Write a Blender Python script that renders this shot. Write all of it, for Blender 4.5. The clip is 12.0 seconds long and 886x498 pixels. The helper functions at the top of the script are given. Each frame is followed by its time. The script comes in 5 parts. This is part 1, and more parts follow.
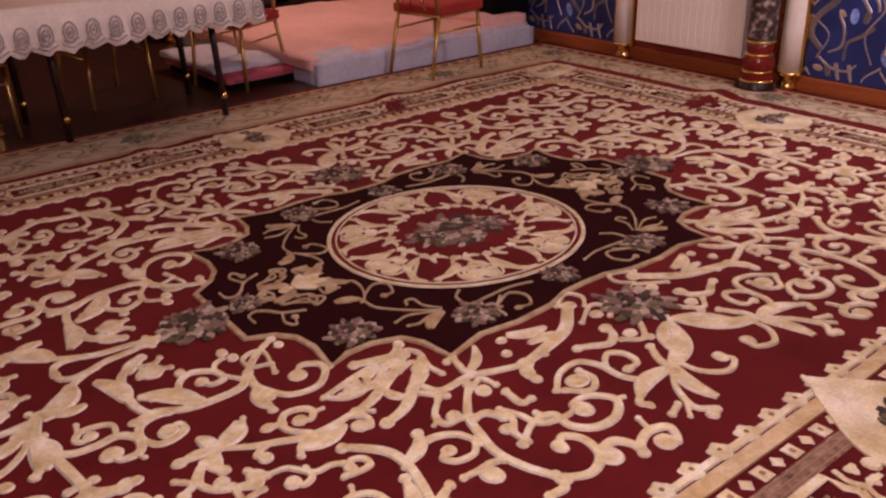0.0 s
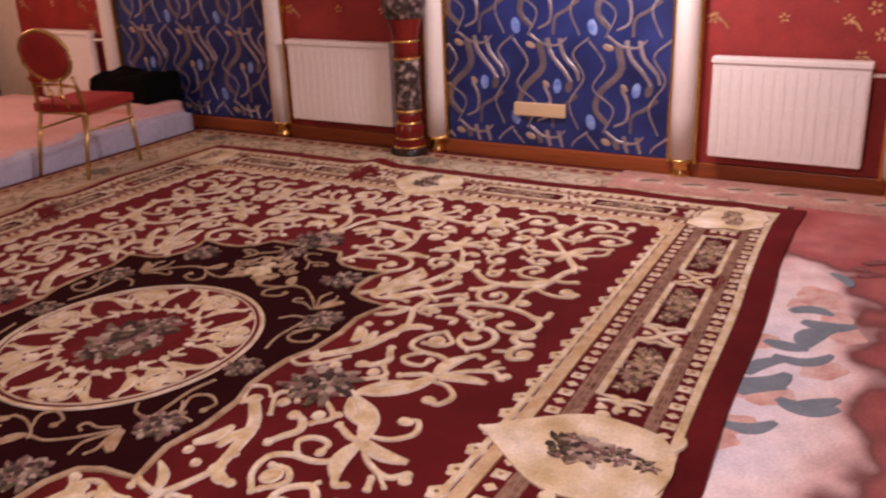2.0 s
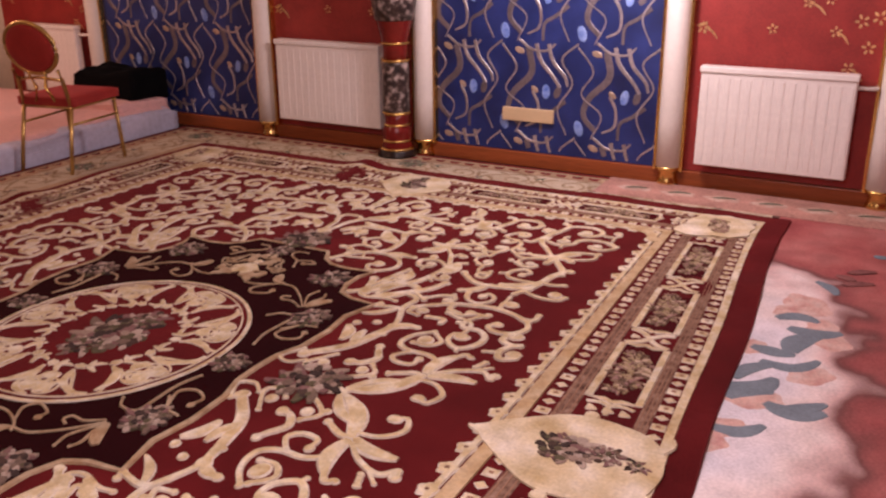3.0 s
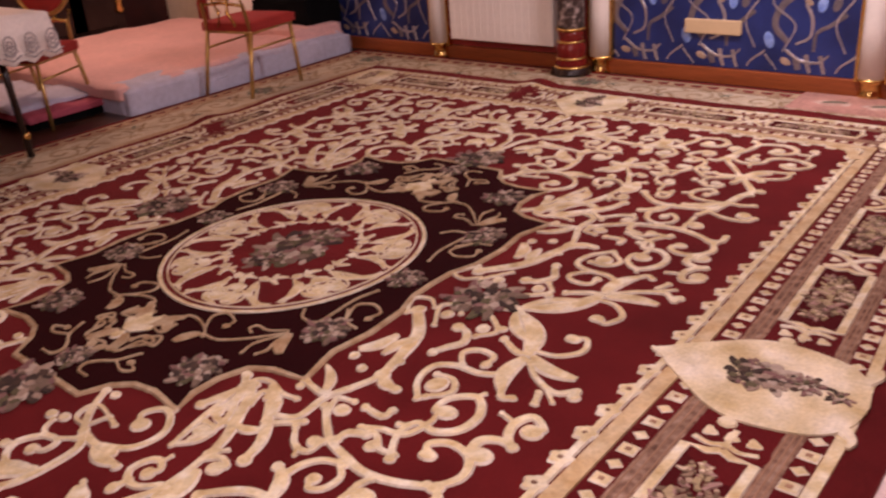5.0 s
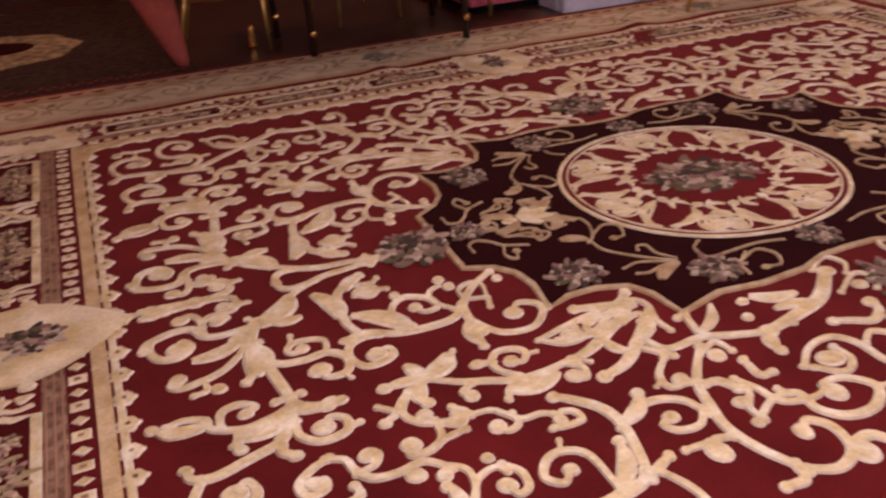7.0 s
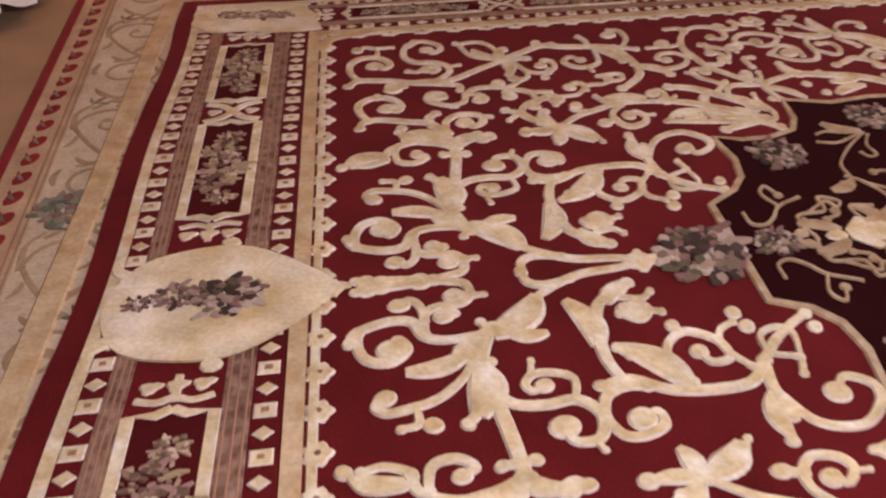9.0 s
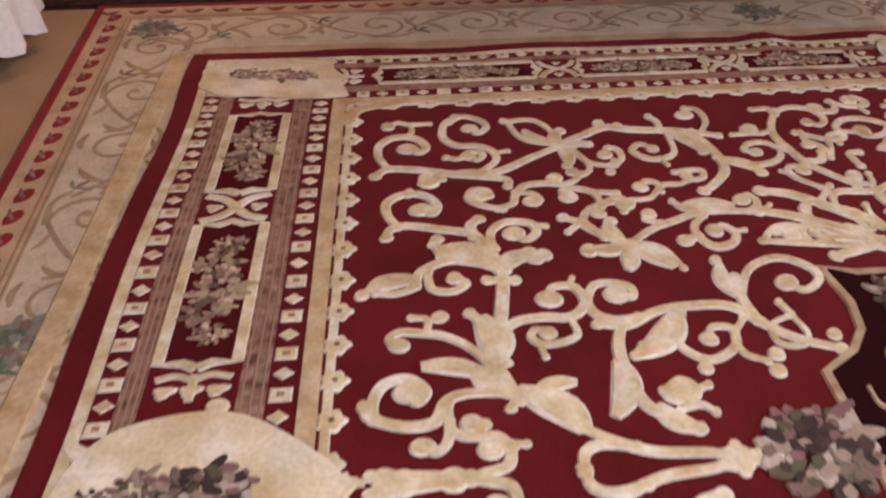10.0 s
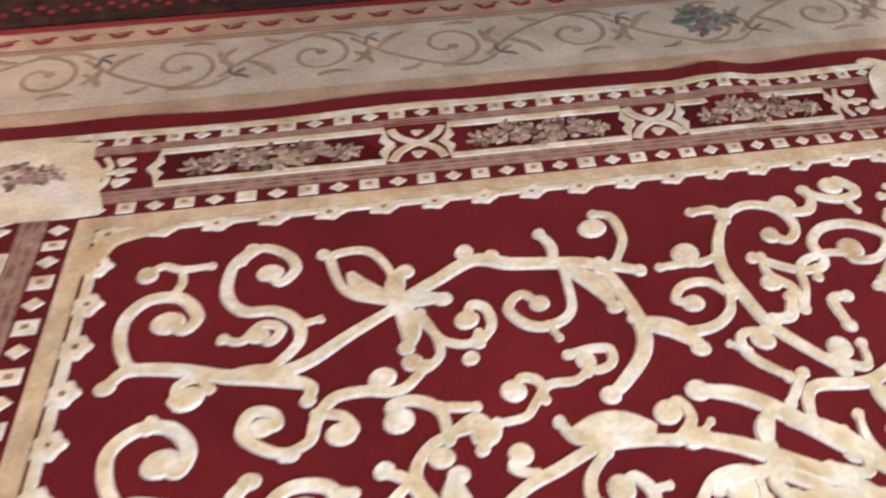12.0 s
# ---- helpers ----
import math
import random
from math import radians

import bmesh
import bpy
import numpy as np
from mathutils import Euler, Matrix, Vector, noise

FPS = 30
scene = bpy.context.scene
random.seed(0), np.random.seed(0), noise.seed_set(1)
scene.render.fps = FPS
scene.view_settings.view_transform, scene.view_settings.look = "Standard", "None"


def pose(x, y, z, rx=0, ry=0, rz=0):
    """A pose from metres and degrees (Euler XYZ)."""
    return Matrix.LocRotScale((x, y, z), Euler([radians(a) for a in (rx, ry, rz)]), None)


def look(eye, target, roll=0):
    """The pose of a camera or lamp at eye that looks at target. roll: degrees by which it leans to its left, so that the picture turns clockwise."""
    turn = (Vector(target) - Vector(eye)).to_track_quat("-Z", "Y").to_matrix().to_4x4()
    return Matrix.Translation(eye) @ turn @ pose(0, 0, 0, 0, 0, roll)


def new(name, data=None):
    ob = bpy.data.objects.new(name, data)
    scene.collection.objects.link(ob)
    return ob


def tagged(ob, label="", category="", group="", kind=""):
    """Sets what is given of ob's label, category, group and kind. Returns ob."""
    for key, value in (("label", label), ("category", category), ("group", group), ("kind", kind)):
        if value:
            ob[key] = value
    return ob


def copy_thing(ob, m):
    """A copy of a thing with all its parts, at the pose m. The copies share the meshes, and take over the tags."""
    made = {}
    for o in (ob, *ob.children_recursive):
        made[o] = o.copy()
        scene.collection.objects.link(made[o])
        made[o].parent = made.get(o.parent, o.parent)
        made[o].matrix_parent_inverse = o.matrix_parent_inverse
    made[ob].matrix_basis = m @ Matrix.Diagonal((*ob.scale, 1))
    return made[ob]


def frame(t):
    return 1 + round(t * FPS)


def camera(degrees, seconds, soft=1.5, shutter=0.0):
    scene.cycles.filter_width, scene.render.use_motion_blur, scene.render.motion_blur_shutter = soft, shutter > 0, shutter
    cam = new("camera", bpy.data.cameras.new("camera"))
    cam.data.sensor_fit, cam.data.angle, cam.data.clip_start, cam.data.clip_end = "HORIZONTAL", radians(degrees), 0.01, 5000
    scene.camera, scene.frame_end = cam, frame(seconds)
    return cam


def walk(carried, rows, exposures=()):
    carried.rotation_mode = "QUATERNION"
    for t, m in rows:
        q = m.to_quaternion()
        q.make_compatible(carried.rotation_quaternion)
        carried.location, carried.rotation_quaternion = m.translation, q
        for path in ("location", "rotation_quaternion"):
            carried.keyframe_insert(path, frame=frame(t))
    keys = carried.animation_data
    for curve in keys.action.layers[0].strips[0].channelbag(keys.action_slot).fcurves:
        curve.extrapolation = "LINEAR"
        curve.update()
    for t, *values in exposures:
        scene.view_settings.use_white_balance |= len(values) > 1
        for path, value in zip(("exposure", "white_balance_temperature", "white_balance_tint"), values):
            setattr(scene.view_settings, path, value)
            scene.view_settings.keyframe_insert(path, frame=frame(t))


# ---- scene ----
cam = camera(52.0, 12.0, soft=2.3, shutter=0.45)
METRES, EYE, TILT, LEAN, TURN = 3.4, 1.5, -23.0, 0.0, 0.0
PATH = [
    (0, (-2.216, -2.559, 1.423), (-1.052, -1.151, 0.609), -1.2),
    (0.5, (-2.198, -2.594, 1.443), (-0.976, -1.221, 0.655), -1.1),
    (1, (-2.18, -2.605, 1.457), (-0.804, -1.366, 0.702), -0.9),
    (1.5, (-2.176, -2.623, 1.484), (-0.67, -1.528, 0.756), -1.7),
    (2, (-2.16, -2.629, 1.49), (-0.534, -1.692, 0.796), -2.2),
    (2.5, (-2.177, -2.618, 1.473), (-0.501, -1.763, 0.794), -1.7),
    (3, (-2.188, -2.589, 1.46), (-0.533, -1.692, 0.781), -0.5),
    (5, (-2.149, -2.514, 1.384), (-0.744, -1.342, 0.576), -4.3),
    (5.5, (-2.181, -2.495, 1.408), (-0.907, -1.187, 0.592), -4.6),
    (6, (-2.207, -2.448, 1.382), (-1.089, -1.004, 0.567), -3.2),
    (6.5, (-2.192, -2.42, 1.357), (-1.259, -0.871, 0.502), -2.4),
    (7, (-2.127, -2.401, 1.33), (-1.411, -0.778, 0.406), -2.5),
    (7.5, (-2.113, -2.285, 1.317), (-1.541, -0.616, 0.375), -2.4),
    (9.5, (-2.04, -1.412, 1.299), (-1.856, 0.176, 0.097), 0.3),
    (10, (-2.008, -1.102, 1.297), (-1.837, 0.513, 0.129), 0.5),
    (10.5, (-1.892, -0.834, 1.294), (-1.752, 0.771, 0.109), -0.5),
    (11, (-1.738, -0.553, 1.3), (-1.629, 1.026, 0.077), -2.0),
    (11.5, (-1.654, -0.302, 1.266), (-1.501, 1.229, -0.012), -1.6),
    (12, (-1.513, -0.057, 1.257), (-1.312, 1.41, -0.088), -0.9),
]
EXPOSURES = [(0.0, -0.30, 6600, 32), (1.5, -0.2, 6600, 32), (3.0, -0.2, 6500, 30), (5.5, -0.08, 6500, 28), (7.5, -0.02, 6300, 22), (9.5, 0.47, 5400, 6), (10.5, 0.74, 5000, -1), (11.5, 1.20, 4600, -6), (12.0, 1.45, 4450, -11)]
walk(cam, [(t, look(eye, target, roll)) for t, eye, target, roll in PATH], EXPOSURES)

# ---- light ----
world = bpy.data.worlds.new("world")
scene.world = world
world.use_nodes = True
world.node_tree.nodes["Background"].inputs[0].default_value = (1.0, 0.6, 0.38, 1)
world.node_tree.nodes["Background"].inputs[1].default_value = 0.028
scene.view_settings.exposure = 0.0


def lamp(name, kind, place, power, size, color, aim=None):
    data = bpy.data.lights.new(name, kind)
    data.energy, data.color = power, color
    if kind == "AREA":
        data.shape, data.size = "DISK", size
    else:
        data.shadow_soft_size = size
    ob = new(name, data)
    ob.matrix_world = look(place, aim) if aim else pose(*place)
    return ob


WARM = (1.0, 0.56, 0.34)
NEUTRAL = (1.0, 0.88, 0.85)
# fill lights added to brighten the room; no visible source stands behind them
lamp("near_fill_light", "POINT", (-1.35, -1.8, 1.9), 145, 0.16, NEUTRAL)
lamp("wall_fill_light", "POINT", (2.15, -1.0, 1.7), 102, 0.2, NEUTRAL)
lamp("far_fill_light", "POINT", (-2.1, 3.3, 2.3), 48, 0.2, WARM)
lamp("mattress_fill_light", "POINT", (1.45, 4.0, 1.9), 68, 0.2, (1.0, 0.64, 0.44))


# ---- materials ----
def material(name, color, rough=0.8, metal=0.0, var=0.25, fine=60.0, coarse=6.0, bump=0.2, sheen=0.0, random_amount=0.0, island=False, depth=0.002, stretch=(1, 1, 1)):
    m = bpy.data.materials.new(name)
    m.use_nodes = True
    nt = m.node_tree
    b = nt.nodes["Principled BSDF"]
    b.inputs["Roughness"].default_value, b.inputs["Metallic"].default_value = rough, metal
    b.inputs["Sheen Weight"].default_value = sheen
    top = max(color)
    b.inputs["Sheen Tint"].default_value = (*[0.15 + 0.85 * c / top for c in color], 1)
    b.inputs["Sheen Roughness"].default_value = 0.45
    b.inputs["Specular IOR Level"].default_value = 0.06 if rough > 0.9 else 0.4
    tc, mp = nt.nodes.new("ShaderNodeTexCoord"), nt.nodes.new("ShaderNodeMapping")
    mp.inputs["Scale"].default_value = stretch
    nt.links.new(tc.outputs["Object"], mp.inputs["Vector"])
    n1, n2 = nt.nodes.new("ShaderNodeTexNoise"), nt.nodes.new("ShaderNodeTexNoise")
    for n, s in ((n1, fine), (n2, coarse)):
        n.inputs["Scale"].default_value = s
        n.inputs["Detail"].default_value = 5
        nt.links.new(mp.outputs[0], n.inputs["Vector"])
    add = nt.nodes.new("ShaderNodeMath")
    add.operation = "ADD"
    nt.links.new(n1.outputs[0], add.inputs[0])
    nt.links.new(n2.outputs[0], add.inputs[1])
    rng = nt.nodes.new("ShaderNodeMapRange")
    rng.inputs[1].default_value, rng.inputs[2].default_value = 0.7, 1.3
    rng.inputs[3].default_value, rng.inputs[4].default_value = 1 - var, 1 + var
    nt.links.new(add.outputs[0], rng.inputs[0])
    hsv = nt.nodes.new("ShaderNodeHueSaturation")
    hsv.inputs["Color"].default_value = (*color, 1)
    nt.links.new(rng.outputs[0], hsv.inputs["Value"])
    if random_amount or island:
        src = nt.nodes.new("ShaderNodeNewGeometry" if island else "ShaderNodeObjectInfo")
        r2 = nt.nodes.new("ShaderNodeMapRange")
        r2.inputs[3].default_value, r2.inputs[4].default_value = 1 - random_amount, 1 + random_amount
        nt.links.new(src.outputs["Random Per Island" if island else "Random"], r2.inputs[0])
        mul = nt.nodes.new("ShaderNodeMath")
        mul.operation = "MULTIPLY"
        nt.links.new(rng.outputs[0], mul.inputs[0])
        nt.links.new(r2.outputs[0], mul.inputs[1])
        nt.links.new(mul.outputs[0], hsv.inputs["Value"])
    nt.links.new(hsv.outputs[0], b.inputs["Base Color"])
    if bump:
        bp = nt.nodes.new("ShaderNodeBump")
        bp.inputs["Strength"].default_value, bp.inputs["Distance"].default_value = bump, depth
        nt.links.new(n1.outputs[0], bp.inputs["Height"])
        nt.links.new(bp.outputs[0], b.inputs["Normal"])
    return m


def mixed(name, colors, scale=8.0, rough=0.9, island=False, bump=0.3, sheen=0.02, detail=4.0):
    """Colours laid out by noise, or one drawn for every separate piece."""
    m = material(name, colors[0], rough, 0, 0.2, 90, 9, bump, sheen)
    nt = m.node_tree
    ramp = nt.nodes.new("ShaderNodeValToRGB")
    ramp.color_ramp.interpolation = "CONSTANT" if island else "LINEAR"
    els = ramp.color_ramp.elements
    while len(els) < len(colors):
        els.new(0.5)
    for i, c in enumerate(colors):
        els[i].position = i / len(colors) if island else 0.3 + 0.4 * i / (len(colors) - 1)
        els[i].color = (*c, 1)
    if island:
        g = nt.nodes.new("ShaderNodeNewGeometry")
        nt.links.new(g.outputs["Random Per Island"], ramp.inputs[0])
    else:
        n = nt.nodes.new("ShaderNodeTexNoise")
        n.inputs["Scale"].default_value, n.inputs["Detail"].default_value = scale, detail
        tc = nt.nodes.new("ShaderNodeTexCoord")
        nt.links.new(tc.outputs["Object"], n.inputs["Vector"])
        nt.links.new(n.outputs[0], ramp.inputs[0])
    hsv = next(n for n in nt.nodes if n.type == "HUE_SAT")
    nt.links.new(ramp.outputs[0], hsv.inputs["Color"])
    return m


PILE = dict(rough=0.95, var=0.22, fine=220, coarse=5, bump=0.5, sheen=0.03)
VELVET = dict(PILE, sheen=0.24, var=0.40, coarse=3.5)
burgundy = material("burgundy_pile", (0.090, 0.0075, 0.0080), **VELVET)
wine = material("dark_wine_pile", (0.017, 0.0018, 0.0024), **PILE)
panel_red = material("panel_red_pile", (0.06, 0.006, 0.007), **PILE)
deep_red = material("deep_red_pile", (0.085, 0.007, 0.0078), **VELVET)
cream = mixed("cream_gold_pile", [(0.47, 0.345, 0.175), (0.60, 0.495, 0.31), (0.71, 0.65, 0.53)], 15, 0.95)
pale_edge = mixed("pale_edge_pile", [(0.58, 0.48, 0.35), (0.72, 0.66, 0.57)], 22, 0.95)
cream_dull = mixed("dull_gold_pile", [(0.30, 0.19, 0.10), (0.46, 0.36, 0.24)], 20, 0.95)
gold_pile = mixed("gold_pile", [(0.43, 0.29, 0.14), (0.56, 0.44, 0.28)], 14, 0.95)
brown_pile = mixed("striped_brown_pile", [(0.10, 0.05, 0.035), (0.22, 0.13, 0.09), (0.34, 0.23, 0.17)], 30, 0.95)
tan_pile = material("tan_pile", (0.30, 0.17, 0.11), **PILE)
pale_pile = mixed("pale_cartouche_pile", [(0.50, 0.38, 0.20), (0.64, 0.54, 0.36), (0.78, 0.71, 0.60)], 7, 0.95)
posy = mixed("faded_flower_pile", [(0.07, 0.045, 0.035), (0.17, 0.12, 0.09), (0.30, 0.22, 0.17), (0.10, 0.085, 0.05), (0.20, 0.11, 0.10), (0.05, 0.035, 0.03), (0.40, 0.32, 0.26)], island=True, rough=0.95)
posy_light = mixed("light_flower_pile", [(0.40, 0.29, 0.20), (0.54, 0.42, 0.30), (0.24, 0.16, 0.11), (0.34, 0.26, 0.15), (0.14, 0.09, 0.06), (0.33, 0.20, 0.17)], island=True, rough=0.95)
blush = mixed("blush_pile", [(0.58, 0.30, 0.27), (0.68, 0.46, 0.40), (0.72, 0.58, 0.54)], 14, 0.95)
beige = mixed("beige_weave", [(0.40, 0.27, 0.165), (0.46, 0.33, 0.21)], 9, 0.95)
ivory = mixed("ivory_weave", [(0.46, 0.365, 0.255), (0.54, 0.455, 0.34)], 7, 0.95)
olive = mixed("olive_weave", [(0.27, 0.19, 0.11), (0.37, 0.27, 0.17)], 12, 0.95)
sage = mixed("sage_weave", [(0.12, 0.13, 0.09), (0.22, 0.2, 0.15), (0.2, 0.12, 0.1)], island=True, rough=0.95)
red_weave = material("red_weave", (0.20, 0.025, 0.025), **PILE)
parquet = material("dark_parquet", (0.035, 0.014, 0.009), 0.28, 0, 0.35, 25, 3, 0.15, 0, 0.35, stretch=(1, 8, 1))
orange_wood = material("orange_stained_wood", (0.30, 0.075, 0.022), 0.35, 0, 0.25, 18, 3, 0.15, stretch=(8, 0.6, 8))
white_paint = material("white_paint", (0.72, 0.66, 0.60), 0.45, 0, 0.05, 40, 3, 0.05)
enamel = material("radiator_enamel", (0.84, 0.79, 0.74), 0.35, 0, 0.06, 30, 2, 0.05)
gold = material("gilt_metal", (0.78, 0.50, 0.16), 0.25, 1.0, 0.15, 50, 8, 0.1)
chair_gold = material("gold_painted_steel", (0.55, 0.36, 0.12), 0.35, 0.8, 0.2, 50, 8, 0.1)
red_paper = mixed("red_wallpaper", [(0.25, 0.022, 0.018), (0.32, 0.035, 0.026)], 4, 0.6, bump=0.1, sheen=0)
maroon = mixed("dark_maroon_paper", [(0.030, 0.006, 0.005), (0.06, 0.010, 0.008)], 5, 0.6, bump=0.1, sheen=0)
foil = material("gilt_foil_print", (0.80, 0.52, 0.25), 0.3, 0.7, 0.3, 60, 10, 0.1)
blue_paper = mixed("blue_wallpaper", [(0.007, 0.013, 0.075), (0.012, 0.024, 0.125), (0.024, 0.040, 0.18)], 3, 0.5, bump=0.1, sheen=0)
silver_ink = material("silver_print", (0.52, 0.47, 0.48), 0.42, 0.8, 0.35, 60, 5, 0.1)
blue_ink = mixed("blue_bud_print", [(0.08, 0.16, 0.5), (0.3, 0.42, 0.75)], 30, 0.4, bump=0.05, sheen=0)
plaster = material("cream_plaster", (0.62, 0.52, 0.42), 0.9, 0, 0.08, 20, 2, 0.1)
dark_wood = material("dark_lacquered_wood", (0.018, 0.008, 0.006), 0.3, 0, 0.4, 20, 3, 0.1)
red_cloth = material("red_upholstery", (0.30, 0.022, 0.015), 0.8, 0, 0.2, 120, 6, 0.3, 0.3)
lace = material("white_lace_cloth", (0.80, 0.73, 0.68), 0.85, 0, 0.1, 50, 5, 0.4, 0.1)
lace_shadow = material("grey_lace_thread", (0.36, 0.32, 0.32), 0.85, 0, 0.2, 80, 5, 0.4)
pink_sheet = material("pink_sheet", (0.74, 0.44, 0.41), 0.85, 0, 0.12, 30, 3, 0.3, 0.2)
blue_sheet = material("grey_blue_sheet", (0.50, 0.50, 0.62), 0.85, 0, 0.15, 30, 4, 0.3, 0.2)
magenta = material("magenta_blanket", (0.42, 0.08, 0.12), 0.85, 0, 0.2, 30, 4, 0.3, 0.2)
black_cloth = material("black_cloth", (0.004, 0.004, 0.0045), 0.95, 0, 0.3, 60, 6, 0.3)
lacquer = material("red_lacquer", (0.16, 0.014, 0.010), 0.18, 0, 0.2, 30, 5, 0.05)
relief = mixed("painted_relief", [(0.015, 0.01, 0.01), (0.05, 0.03, 0.025), (0.45, 0.36, 0.32)], 26, 0.35, bump=0.6, sheen=0)


# ---- helpers ----
def mesh_of(name, verts, faces, mat, smooth=False):
    me = bpy.data.meshes.new(name)
    me.from_pydata([tuple(v) for v in verts], [], faces)
    me.materials.append(mat)
    me.update()
    if smooth:
        me.polygons.foreach_set("use_smooth", [True] * len(me.polygons))
    return me


def thing(name, label, category, group="", kind="", at=(0, 0, 0, 0, 0, 0)):
    ob = new(name)
    ob.empty_display_size = 0.1
    ob.matrix_world = pose(*at)
    return tagged(ob, label, category, group, kind)


def put(name, me, parent=None, label="", m=None):
    ob = new(name, me)
    if m is not None:
        ob.matrix_local = m
    if parent is not None:
        ob.parent = parent
    if label:
        tagged(ob, label)
    return ob


def bm_mesh(name, bm, mat, smooth=False):
    me = bpy.data.meshes.new(name)
    bm.to_mesh(me)
    bm.free()
    me.materials.append(mat)
    if smooth:
        me.polygons.foreach_set("use_smooth", [True] * len(me.polygons))
    return me


def box_mesh(name, lo, hi, mat, bevel=0.0, segments=2):
    bm = bmesh.new()
    bmesh.ops.create_cube(bm, size=1)
    for v in bm.verts:
        v.co = Vector([(a + b) / 2 + c * (b - a) for a, b, c in zip(lo, hi, v.co)])
    if bevel:
        bmesh.ops.bevel(bm, geom=bm.edges[:], offset=bevel, segments=segments, affect="EDGES", profile=0.5)
    return bm_mesh(name, bm, mat)


def lathe_mesh(name, profile, mat, steps=28, smooth=True):
    verts, faces, n = [], [], len(profile)
    for i in range(steps):
        a = 2 * math.pi * i / steps
        verts += [(r * math.cos(a), r * math.sin(a), z) for r, z in profile]
    for i in range(steps):
        j = (i + 1) % steps
        for k in range(n - 1):
            faces.append((i * n + k, j * n + k, j * n + k + 1, i * n + k + 1))
    faces.append([i * n + n - 1 for i in range(steps)])
    faces.append([i * n for i in reversed(range(steps))])
    return mesh_of(name, verts, faces, mat, smooth)


def tube_mesh(name, pts, radius, mat, sides=8, flat=1.0, closed=False):
    """A bent rod through the points."""
    pts = [Vector(p) for p in pts]
    verts, faces, n = [], [], len(pts)
    for i, p in enumerate(pts):
        a = pts[i - 1] if i or closed else pts[i]
        b = pts[(i + 1) % n] if i < n - 1 or closed else pts[i]
        d = (b - a).normalized()
        side = d.cross((0, 0, 1)) if abs(d.z) < 0.95 else d.cross((0, 1, 0))
        side.normalize()
        up = side.cross(d)
        verts += [p + radius * (math.cos(2 * math.pi * k / sides) * side + flat * math.sin(2 * math.pi * k / sides) * up) for k in range(sides)]
    for i in range(n if closed else n - 1):
        j = (i + 1) % n
        faces += [(i * sides + k, i * sides + (k + 1) % sides, j * sides + (k + 1) % sides, j * sides + k) for k in range(sides)]
    if not closed:
        faces += [list(reversed(range(sides))), [(n - 1) * sides + k for k in range(sides)]]
    return mesh_of(name, verts, faces, mat, True)


def smooth_line(pts, per=7):
    """A Catmull-Rom line through plane points."""
    p = [Vector(q) for q in pts]
    if len(p) < 3:
        return [p[0].lerp(p[-1], i / per) for i in range(per + 1)]
    p = [2 * p[0] - p[1]] + p + [2 * p[-1] - p[-2]]
    out = []
    for i in range(1, len(p) - 2):
        a, b, c, d = p[i - 1 : i + 3]
        for k in range(per):
            t = k / per
            out.append(0.5 * (2 * b + (c - a) * t + (2 * a - 5 * b + 4 * c - d) * t * t + (3 * b - a - 3 * c + d) * t**3))
    return out + [p[-2]]


def ramp(v, a, b):
    t = min(1.0, max(0.0, (v - a) / (b - a)))
    return t * t * (3 - 2 * t)


def lie(x, y):
    """How the large rug really lies: a little out of square, bowed, with a few ripples along its rim."""
    west = -x
    u = x + 0.055 * y * ramp(west, -0.2, 1.0) - 0.045 * ramp(west, 1.4, 2.0) - 0.04 * ramp(x, 2.0, 2.6)
    u -= 0.065 * min(1.0, max(0.0, (west - 2.12) / 0.366)) - 0.055 * min(1.0, max(0.0, (west - 2.486) / 0.124))
    v = y - 0.015 * ramp(y, 1.4, 1.5) - 0.075 * max(0.0, y - 1.45) / 0.59
    south = -y
    drift = min(1.0, max(0.0, 1 - x / 2.3))
    v -= drift * (0.055 * ramp(south, 1.15, 1.48) + 0.105 * min(1.0, max(0.0, (south - 1.48) / 0.436)) - 0.02 * min(1.0, max(0.0, (south - 1.916) / 0.124)))
    v -= 0.022 * ramp(west, 0.9, 1.2) * (1 - ramp(abs(y), 0.55, 0.75))
    if y > 1.91:
        v -= (y - 1.91) * 0.3
    rim = max(ramp(abs(x), 2.25, 2.6), ramp(abs(y), 1.75, 2.04))
    u += 0.009 * rim * math.sin(5.1 * y + 1) * (1 if abs(x) > 2.2 else 0)
    v += 0.009 * rim * math.sin(4.3 * x) * (1 if abs(y) > 1.7 else 0)
    z = 0.011 * rim * max(0.0, math.sin(7 * x + 4.6 * y) * math.sin(3.1 * x - 5 * y))
    z += 0.020 * math.exp(-(((x + 0.62) / 0.07) ** 2)) * ramp(y, 1.55, 2.0)
    z += 0.035 * math.exp(-(((y - 0.52) / 0.09) ** 2)) * ramp(x, 2.25, 2.6)
    z += 0.022 * math.exp(-(((x - 1.05) / 0.10) ** 2)) * ramp(y, 1.6, 2.04)
    return u, v, z


